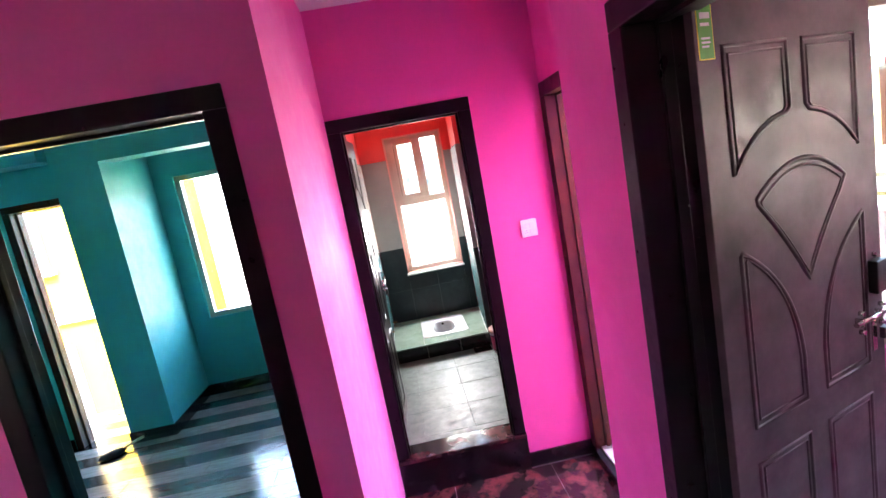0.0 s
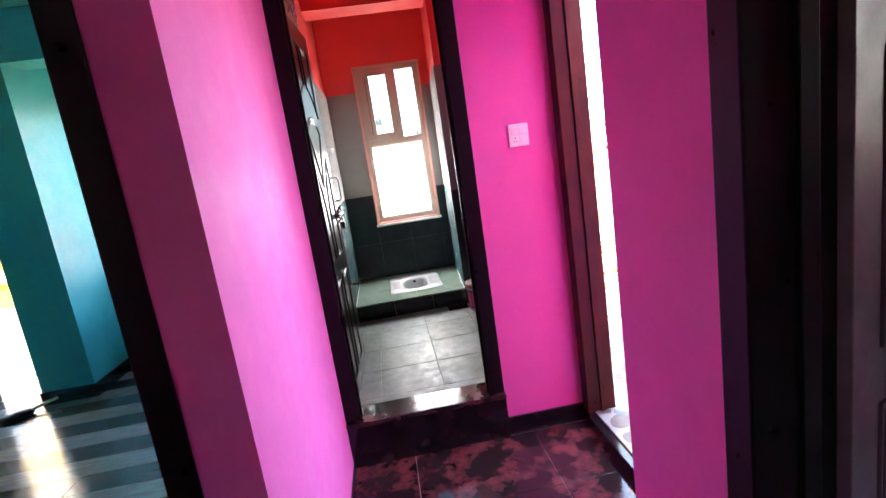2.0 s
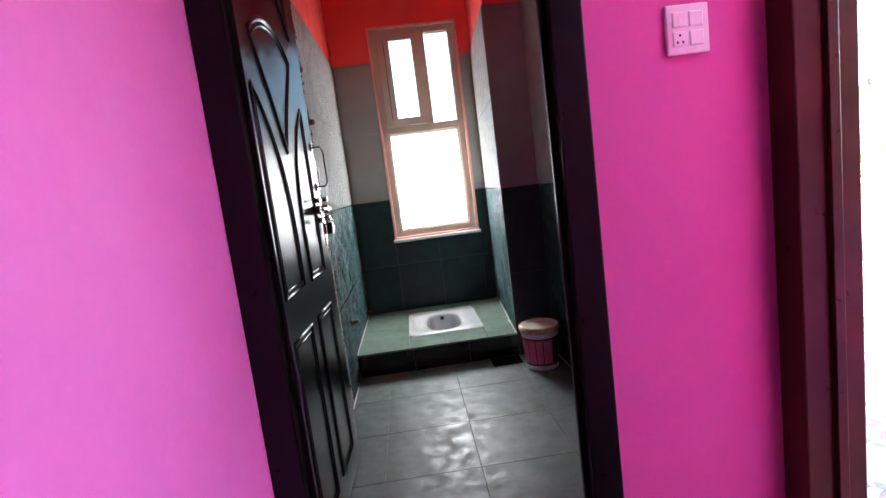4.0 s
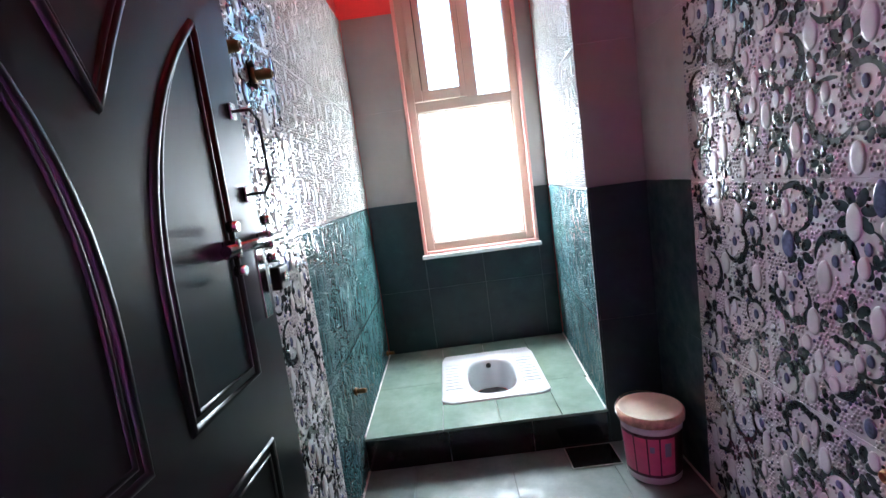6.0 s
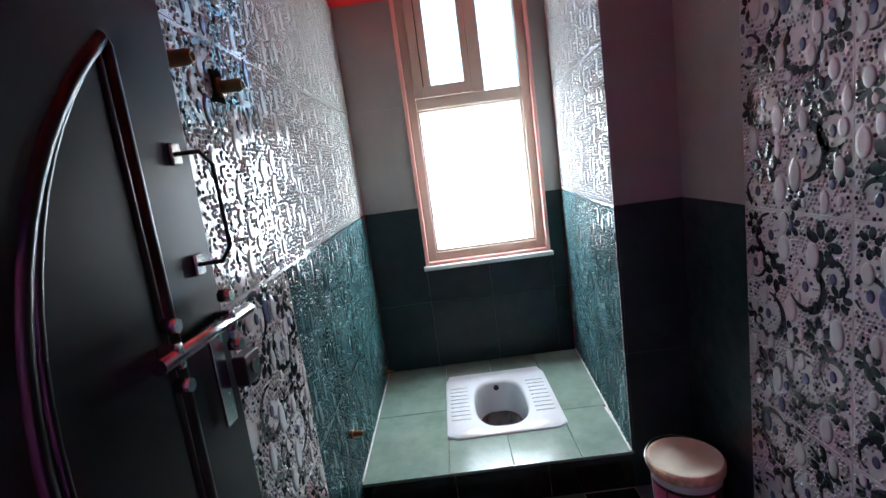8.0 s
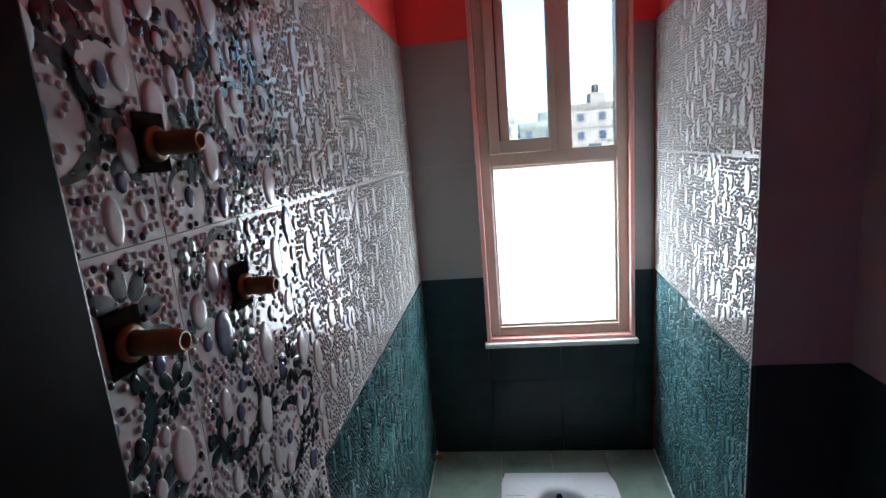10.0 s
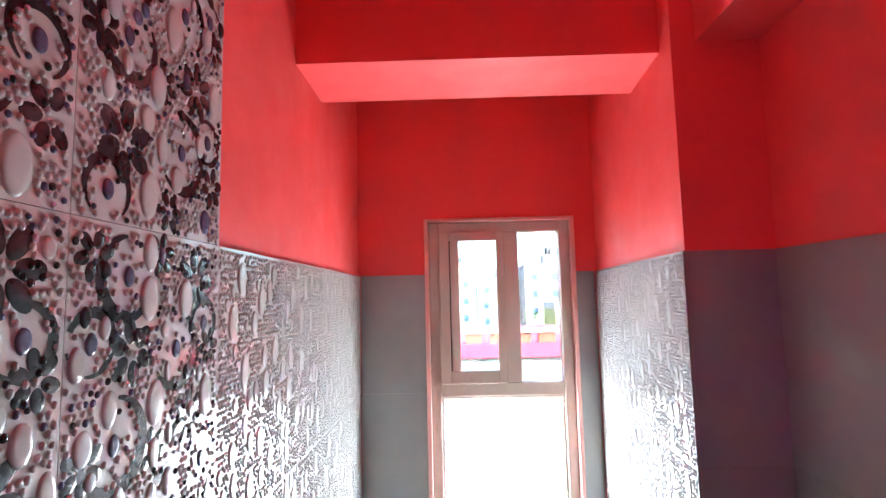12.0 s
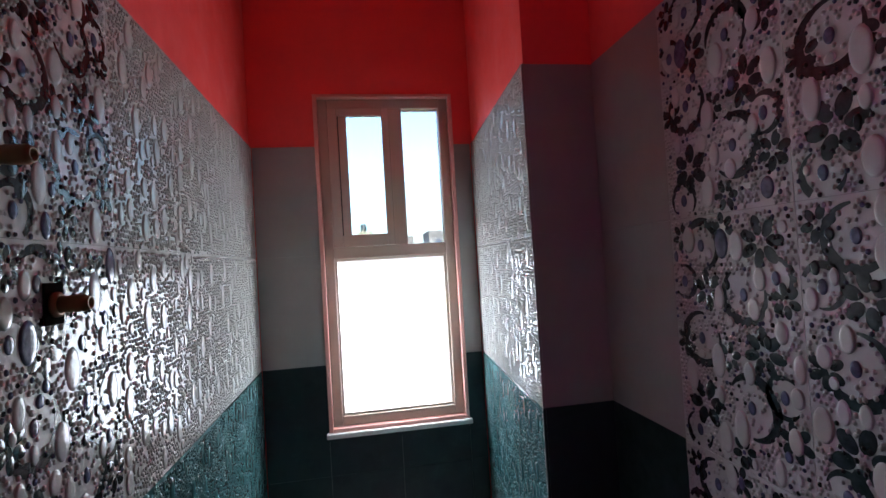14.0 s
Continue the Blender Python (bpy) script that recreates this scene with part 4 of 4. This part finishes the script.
def pull(parent, x, z, y, side):
    e = thing("door_pull", parent.matrix_world @ pose(x, y * side, z), "dark wire pull handle on the door", "door handle")
    m = -1 if side < 0 else 1
    bm = bmesh.new()
    tube(bm, [(0, 0, 0.066), (0.004, 0.03 * m, 0.066), (0.018, 0.036 * m, 0.05), (0.02, 0.036 * m, -0.05), (0.006, 0.03 * m, -0.066), (0, 0, -0.066)], 0.0028, 8)
    local("bar", bm, M_black, e)
    for dz in (0.066, -0.066):
        local("foot", B(-0.01, 0, dz - 0.013, 0.01, 0.006 * m, dz + 0.013, bevel=0.002), M_steel, e)
    return e


bpy.context.view_layer.update()
slide_bolt(bath_leaf, 0.60, 1.162 - BF - 0.012, 0.018, -1)
pull(bath_leaf, 0.612, 1.305 - BF - 0.012, 0.018, -1)
slide_bolt(lobby_leaf, 0.72, 1.085, 0.018, -1)
lb = thing("rim_lock", lobby_leaf.matrix_world @ pose(0.75, -0.018, 1.214), "dark metal rim lock on the open door", "lock")
local("case", B(-0.035, -0.028, -0.055, 0.03, 0, 0.055, bevel=0.004), M_black, lb)
for dz in (0.065, -0.065):
    bm = bmesh.new()
    cyl(bm, pose(-0.005, -0.006, dz, 0, 0, 0), 0.006, 0.006, 0.014, 10)
    local("bolt_head", bm, M_steel, lb)
st = thing("door_sticker", lobby_leaf.matrix_world @ pose(0.03, -0.0185, 2.03), "green and yellow product sticker on the door", "sticker")
local("border", B(-0.018, -0.0008, -0.07, 0.04, 0, 0.075), M_ysticker, st)
local("sheet", B(-0.015, -0.0014, -0.067, 0.037, -0.0008, 0.072), M_green, st)
for z0, z1, x1 in ((0.03, 0.045, 0.03), (0.012, 0.02, 0.026), (-0.02, -0.015, 0.026), (-0.03, -0.025, 0.026), (-0.04, -0.035, 0.02)):
    local("print_bar", B(-0.006, -0.0018, z0, x1, -0.0014, z1), M_switch, st)

# switch plate beside the bathroom door
sw = thing("switch_plate", (1.0, 0, 1.447), "white wall plate with two switches and a socket", "switch")
local("plate", B(-0.046, -0.009, -0.05, 0.046, 0, 0.05, bevel=0.003), M_switch, sw)
for x0, z0 in ((-0.034, 0.004), (0.002, 0.004), (0.002, -0.034)):
    local("rocker", B(x0, -0.013, z0, x0 + 0.03, -0.008, z0 + 0.03, bevel=0.002), M_switch, sw)
local("socket_face", B(-0.034, -0.011, -0.034, -0.004, -0.008, -0.004, bevel=0.002), M_switch, sw)
for x, z in ((-0.019, -0.012), (-0.025, -0.026), (-0.013, -0.026)):
    bm = bmesh.new()
    cyl(bm, pose(x, -0.0105, z, 90, 0, 0), 0.0026, 0.0026, 0.0012, 10)
    local("socket_hole", bm, M_black, sw)

# brush lying by the balcony door of the teal room
br = thing("hand_brush", (-2.42, 1.5, 0.0, 0, 0, 38), "dark bristled hand brush with a pale wooden handle on the floor", "brush")
bm = bmesh.new()
lathe(bm, [(0.001, 0.0), (0.05, 0.002), (0.06, 0.02), (0.045, 0.045), (0.001, 0.052)], pose(-0.1, 0, 0) @ Matrix.Diagonal((1.8, 0.9, 1, 1)), 20)
local("bristles", bm, M_hair, br)
bm = bmesh.new()
tube(bm, [(-0.02, 0, 0.03), (0.04, 0, 0.04), (0.1, 0, 0.05), (0.15, 0, 0.055)], 0.011, 10)
local("handle", bm, M_wood, br)

# ---- terrace ----
def terrace_tile():
    """A cement tile: quarters of four-petalled flowers in its corners, inside rings of grey and blue bars."""
    s, g = 0.45, 0.0012
    bm = bmesh.new()
    box(bm, g, g, -0.011, s - g, s - g, 0, mat=0)

    def poly(pts, m, z=0.0012):
        vs = [bm.verts.new((x, y, z)) for x, y in pts]
        bm.faces.new(vs).material_index = m
    for qx, qy in ((0, 0), (1, 0), (0, 1), (1, 1)):
        ox, oy, dx, dy = qx * s, qy * s, 1 - 2 * qx, 1 - 2 * qy
        c = 0.078
        pts = []
        for i in range(16):
            a = 2 * math.pi * i / 16
            u, v = 0.07 * math.copysign(abs(math.cos(a)) ** 0.9, math.cos(a)), 0.05 * math.sin(a)
            k = math.sqrt(0.5)
            pts.append((ox + dx * max(0.002, c + (u - v) * k), oy + dy * max(0.002, c + (u + v) * k)))
        poly(pts, 1)
        r0, r1 = 0.168, 0.208
        cuts = (0.0, 22.0, 26.0, 64.0, 68.0, 90.0)
        for a0, a1, m in ((cuts[0], cuts[1], 1), (cuts[2], cuts[3], 2), (cuts[4], cuts[5], 1)):
            q = [(r * math.cos(radians(a)), r * math.sin(radians(a))) for r, a in ((r0, a0), (r1, a0), (r1, a1), (r0, a1))]
            poly([(ox + dx * min(max(x, 0.002), 0.222), oy + dy * min(max(y, 0.002), 0.222)) for x, y in q], m)
    return mesh_of("tile", bm, M_tri, M_tgrey, M_tblue)


tf = tagged(part("floor_terrace", B(1.32, -0.88, TF - 0.02, 4.66, 3.0, TF - 0.0105), M_grout, None), "terrace floor of patterned cement tiles with grey flowers", "terrace floor", kind="structure")
tile_me = terrace_tile()
for i in range(-1, 7):
    for j in range(-3, 7):
        x, y = 1.655 + 0.45 * i, 0.175 + 0.45 * j
        if x > 1.18 and x + 0.45 < 4.75 and y > -1.2 and y + 0.45 < 3.3:
            ob = new("tile", tile_me)
            ob.location = (x, y, TF)
            ob.parent = tf
for k in range(11):
    tagged(part("skirting_tile", B(1.35 + k * 0.3, 2.988, TF, 1.645 + k * 0.3, 3.0, TF + 0.1, bevel=0.001), M_tbrick if k % 3 else M_tgrey, None), "brown skirting tile at the foot of the parapet", "skirting", kind="structure")


def railing(at, length, n):
    e = thing("parapet_railing", at, "pale yellow steel railing on the parapet", "railing")
    for z in (0.085, 0.265):
        local("rail", B(0, -0.02, z, length, 0.02, z + 0.045, bevel=0.004), M_ypole, e)
    for i in range(n + 1):
        x = min(length - 0.06, i * length / n)
        local("post", B(x, -0.025, 0, x + 0.06, 0.025, 0.32, bevel=0.004), M_ypole, e)
    return e


railing((1.4, 3.07, 0.785), 3.2, 4)
railing((4.73, -0.7, 0.785, 0, 0, 90), 3.6, 4)
pp = thing("parapet_post", (4.68, 3.02, 0.785), "white plastered corner post of the parapet", "post", kind="structure")
local("shaft", B(0, 0, 0, 0.1, 0.1, 0.4, bevel=0.005), M_white, pp)


def scroll(p, d, h, turns=1.6):
    """Points of a scroll of wire that rises from p along the way d."""
    pts = []
    for i in range(36):
        t = i / 35
        a, r = t * turns * 2 * math.pi, 0.015 + 0.1 * t
        pts.append((p[0] + d[0] * r * math.cos(a), p[1] + d[1] * r * math.cos(a), p[2] + h + r * math.sin(a)))
    return pts


def spiral_stair(at):
    e = thing("spiral_staircase", at, "pale yellow steel spiral staircase on the terrace", "staircase")
    bm = bmesh.new()
    cyl(bm, pose(0, 0, 0), 0.053, 0.053, 3.6, 24)
    local("pole", bm, M_ypole, e)
    bm = bmesh.new()
    cyl(bm, pose(0, 0, 0), 0.09, 0.09, 0.01, 24)
    local("base_plate", bm, M_ypole, e)
    for k, (z, a) in enumerate(((0.29, 206), (0.49, 192), (0.72, 178), (0.95, 164), (1.17, 150), (1.37, 75), (1.56, 28), (1.80, -8), (2.02, -50), (2.24, -90), (2.46, -130), (2.68, -170), (2.9, -210))):
        bm = bmesh.new()
        m = pose(0, 0, z, 0, 0, a)
        R, hw = 0.6, 0.15
        for y0 in (-1, 1):
            vs = []
            for r, w in ((0.05, 0.03), (R, hw)):
                for o in (0, 0.014):
                    for zz in (0, 0.03):
                        vs.append(m @ Vector((r, y0 * (w - o), zz)))
            q = [bm.verts.new(v) for v in vs]
            for f in ((0, 1, 3, 2), (4, 6, 7, 5), (0, 4, 5, 1), (2, 3, 7, 6), (1, 5, 7, 3), (0, 2, 6, 4)):
                bm.faces.new([q[i] for i in f])
        tread = local("tread", bm, M_ypole, e)
        for i in range(6):
            r = 0.13 + i * 0.094
            w = 0.03 + (hw - 0.03) * (r - 0.05) / (R - 0.05)
            bm = B(r - 0.02, -w, 0.012, r + 0.02, w, 0.022)
            bm.transform(m)
            local("slat", bm, M_ypole, tread)
        if k > 3:
            bm = bmesh.new()
            p = m @ Vector((R - 0.01, hw - 0.02, 0.02))
            tube(bm, [p, p + Vector((0, 0, 0.85))], 0.009, 8)
            local("baluster", bm, M_ypole, e)
            bm = bmesh.new()
            t = (math.cos(radians(a + 90)), math.sin(radians(a + 90)))
            c = m @ Vector((R - 0.01, -0.02, 0.02))
            tube(bm, [c, c + Vector((0, 0, 0.2))] + scroll(c, t, 0.33), 0.004, 6)
            local("scroll", bm, M_ypole, e)
            bm = bmesh.new()
            tube(bm, scroll(c, (-t[0], -t[1]), 0.6), 0.004, 6)
            local("scroll", bm, M_ypole, e)
    return e


spiral_stair((2.21, 1.27, TF))


# ---- town ----
def far_paint(name, c):
    return plain(name, c, 0.9, var=0.1, scale=0.6, bump=0.0, Specular_IOR_Level=0.05)


M_pane = plain("dark_far_pane", [0.03, 0.05, 0.09], 0.15, var=0.3, scale=1)
M_concrete = far_paint("grey_concrete", [0.22, 0.21, 0.2])
M_tank = plain("black_water_tank", [0.01, 0.01, 0.012], 0.4)
M_greentank = plain("green_water_tank", [0.02, 0.2, 0.07], 0.4)
M_ftile = plain("terracotta_roof", [0.4, 0.13, 0.07], 0.7, scale=2)
GROUND = GZ
BLUEW = far_paint("pale_blue_wall", [0.26, 0.33, 0.42])
FAR = {"grey": far_paint("grey_far_wall", [0.156, 0.15, 0.143]), "white": far_paint("white_far_wall", [0.221, 0.215, 0.208]), "pink": far_paint("pink_far_wall", [0.273, 0.176, 0.143]),
       "olive": far_paint("olive_far_wall", [0.176, 0.176, 0.078]), "blue": BLUEW, "yellow": far_paint("yellow_far_wall", [0.26, 0.17, 0.012]), "brick": far_paint("brick_far_wall", [0.182, 0.078, 0.052]), "cream": far_paint("cream_far_wall", [0.273, 0.234, 0.169])}


def house(x, y, w, d, top, col, label, roof="flat", trim="white", tank=None, floors=None, face="s", turn=0.0):
    """A town house of storeys 3 m high; its front looks towards -y."""
    e = thing("house", (x, y, GROUND, 0, 0, turn), label, "building", group="town houses round about")
    h = top - GROUND
    local("wall", B(0, 0, 0, w, d, h), FAR[col], e)
    n = max(1, int(h / 3))
    per = max(2, int(w / 2.4))
    win = mesh_of("window", box(box(bmesh.new(), 0, -0.09, 0, 1.3, 0.02, 1.5), -0.1, -0.16, -0.12, 1.4, 0.02, 0.0), FAR["white"])
    pane = mesh_of("pane", B(0.1, -0.1, 0.1, 1.2, 0.0, 1.4), M_pane)
    for f in range(n):
        z = h - 2.2 - 3 * f
        if z < h * 0.2 and h > 12:
            break
        local("floor_band", B(-0.12, -0.12, z + 1.95, w + 0.12, 0.2, z + 2.15), FAR[trim], e)
        for i in range(per):
            wi = local("window", win, None, e)
            wi.location = ((i + 0.5) * w / per - 0.65, 0, z)
            local("pane", pane, None, wi)
    if roof == "flat":
        for a in ((0, 0, w, 0.2), (0, d - 0.2, w, d), (0, 0.2, 0.2, d - 0.2), (w - 0.2, 0.2, w, d - 0.2)):
            local("roof_parapet", B(a[0] - 0.05, a[1] - 0.05, h, a[2] + 0.05, a[3] + 0.05, h + 0.8), FAR[trim], e)
        local("stair_room", B(w * 0.55, d * 0.3, h, w * 0.9, d * 0.75, h + 2.6), FAR[col], e)
    else:
        bm = bmesh.new()
        q = [bm.verts.new(v) for v in ((-0.5, -0.5, h), (w + 0.5, -0.5, h), (w + 0.5, d + 0.5, h), (-0.5, d + 0.5, h), (w / 2, -0.5, h + w * 0.28), (w / 2, d + 0.5, h + w * 0.28))]
        for f in ((0, 1, 4), (2, 3, 5), (0, 4, 5, 3), (1, 2, 5, 4), (0, 3, 2, 1)):
            bm.faces.new([q[i] for i in f])
        local("roof", bm, M_ftile, e)
    if tank:
        bm = bmesh.new()
        lathe(bm, [(0.001, 0), (0.6, 0), (0.62, 0.2), (0.6, 1.2), (0.35, 1.45), (0.001, 1.5)], pose(w * 0.7, d * 0.5, h + (2.6 if roof == "flat" else 0.5)), 16)
        local("water_tank", bm, M_greentank if tank == "green" else M_tank, e)
    return e


TOWN = [
    (46, 82, 9, 9, 7.0, "grey", "tall bare concrete house with dark windows", "flat", "white", "green"),
    (57, 76, 8, 8, 1.5, "white", "white plastered town house with a flat roof", "flat", "white", "black"),
    (64, 84, 10, 9, 4.6, "pink", "pink house with a tiled gable roof", "gable", "white", None),
    (74, 88, 8, 8, 3.2, "white", "white house with a terracotta gable roof", "gable", "pink", None),
    (80, 82, 9, 8, 6.6, "olive", "olive green house with blue windows", "flat", "olive", "black"),
    (68, 108, 12, 9, 9.5, "white", "tall white house far off", "flat", "white", "green"),
    (52, 112, 11, 9, 8.5, "blue", "pale blue house far off", "flat", "white", "black"),
    (88, 104, 11, 9, 10.0, "cream", "cream coloured house far off", "flat", "white", "black"),
    (38, 100, 10, 9, 5.0, "blue", "pale blue town house with flat roof", "flat", "white", None),
    (96, 86, 10, 9, 5.0, "brick", "red brick town house with cream trim", "flat", "cream", "black"),
    (13, 88, 7, 8, 6.5, "white", "tall white apartment house", "flat", "grey", "black"),
    (21, 92, 6, 8, 4.0, "pink", "pink apartment house with white bands", "flat", "white", "black"),
    (5, 96, 7, 8, 4.5, "grey", "grey concrete apartment house with windows", "flat", "white", None),
    (28, 84, 7, 8, 2.5, "brick", "red brick apartment house", "flat", "white", "black"),
    (-4, 90, 8, 8, 5.5, "cream", "cream apartment house with a tank", "flat", "white", "black"),
    (12, 58, 6, 7, 0.2, "olive", "low olive house with flat roof", "flat", "white", None),
    (20, 60, 7, 7, 0.8, "cream", "low cream house with brick trim", "flat", "brick", "black"),
    (-10.9, 7.0, 5.3, 6, 3.6, "yellow", "bright yellow house close to the balcony", "flat", "white", None),
    (-2.6, 9.5, 1.6, 5, 2.0, "cream", "narrow cream house close beyond the window", "flat", "white", None),
]
for row in TOWN:
    house(*row)
# neighbour's house with a red banded parapet, close under the bathroom window
nb = thing("house", (-3, 15.5, GROUND), "white and yellow house with a red banded roof parapet", "building", group="town houses round about")
local("wall", B(0, 0, 0, 16, 8, -3.2 - GROUND), FAR["cream"], nb)
local("yellow_storey", B(4.2, -0.05, -3.2 - GROUND, 9.2, 8, -1.15 - GROUND), FAR["yellow"], nb)
local("storey", B(9.2, 0, -3.2 - GROUND, 16, 8, -1.15 - GROUND), FAR["white"], nb)
local("storey", B(0, 0, -3.2 - GROUND, 4.2, 8, -1.15 - GROUND), FAR["white"], nb)
local("upper_wall", B(-0.1, -0.1, -1.15 - GROUND, 16.1, 8.1, 0.15 - GROUND), FAR["white"], nb)
local("roof_band", B(-0.25, -0.25, 0.15 - GROUND, 16.25, 8.25, 0.55 - GROUND), plain("red_band", [0.5, 0.02, 0.05], 0.6), nb)
for i in range(22):
    local("parapet_block", B(0.1 + i * 0.72, -0.15, 0.55 - GROUND, 0.6 + i * 0.72, 0.05, 0.85 - GROUND), FAR["brick"], nb)
local("parapet_rail", B(-0.1, -0.2, 0.85 - GROUND, 16.1, 0.1, 0.95 - GROUND), FAR["white"], nb)
for i in range(6):
    wi = local("window", B(1 + i * 2.5, -0.08, -2.9 - GROUND, 2.3 + i * 2.5, 0.02, -1.4 - GROUND), FAR["olive"], nb)
    local("pane", B(1.1 + i * 2.5, -0.1, -2.8 - GROUND, 2.2 + i * 2.5, -0.02, -1.5 - GROUND), M_pane, wi)


def tree(x, y, top, r, seed):
    rng = random.Random(seed)
    e = thing("tree", (x, y, GROUND), "leafy green town tree between the houses", "tree", group="town trees")
    h = top - GROUND
    bm = bmesh.new()
    cyl(bm, pose(0, 0, 0), 0.28, 0.12, h * 0.75, 10)
    for i in range(7):
        a = rng.uniform(0, 6.28)
        z = h * rng.uniform(0.45, 0.72)
        tube(bm, [(0, 0, z), (math.cos(a) * r * 0.4, math.sin(a) * r * 0.4, z + r * 0.35), (math.cos(a) * r * 0.7, math.sin(a) * r * 0.7, z + r * 0.8)], 0.06, 6)
    local("trunk", bm, plain("grey_bark", [0.12, 0.09, 0.07], 0.9), e)
    vs, fs = [], []
    clumps = [(rng.gauss(0, r * 0.5), rng.gauss(0, r * 0.5), h - r + rng.gauss(0, r * 0.45), r * rng.uniform(0.25, 0.5)) for _ in range(22)]
    for cx, cy, cz, cr in clumps:
        for _ in range(70):
            v = Vector((rng.gauss(0, 1), rng.gauss(0, 1), rng.gauss(0, 1))).normalized() * cr * rng.uniform(0.6, 1.0)
            c = Vector((cx, cy, cz)) + v
            u = Vector((rng.uniform(-1, 1), rng.uniform(-1, 1), rng.uniform(-0.6, 0.6))).normalized() * rng.uniform(0.12, 0.26)
            w = u.cross(Vector((rng.uniform(-1, 1), rng.uniform(-1, 1), rng.uniform(-1, 1)))).normalized() * 0.14
            b = len(vs)
            vs += [c - u, c + w, c + u, c - w]
            fs.append((b, b + 1, b + 2, b + 3))
    me = bpy.data.meshes.new("crown")
    me.from_pydata([tuple(v) for v in vs], [], fs)
    me.materials.append(M_foliage)
    local("crown", me, None, e)
    return e


_m = Mat("green_foliage")
_m.color(_m.ramp(_m.noise(1.2), [(0.3, [0.03, 0.08, 0.015]), (0.7, [0.1, 0.17, 0.04])]))
_m.rough(0.6)
M_foliage = _m.done()
for a in ((60, 68, 0.2, 3.2, 1), (66, 72, 0.6, 3.4, 2), (71, 74, -0.3, 3.0, 3), (26, 76, 1.0, 3.0, 4), (16, 72, 0.5, 2.6, 5)):
    tree(*a)
# far hills
bm = bmesh.new()
n = 160
low, high = [], []
for i in range(n + 1):
    a = radians(-75 + 150 * i / n)
    R = 2600
    z = 150 + 130 * noise.noise(Vector((i * 0.06, 3.1, 0))) + 45 * noise.noise(Vector((i * 0.23, 7.7, 0)))
    low.append(bm.verts.new((R * math.sin(a), R * math.cos(a), -40)))
    high.append(bm.verts.new((R * 1.1 * math.sin(a), R * 1.1 * math.cos(a), max(20, z))))
for i in range(n):
    bm.faces.new((low[i], low[i + 1], high[i + 1], high[i]))
tagged(part("backdrop", bm, far_paint("hazy_hills", [0.3, 0.38, 0.46]), None), "hazy blue hills round the valley", "hills", kind="structure")
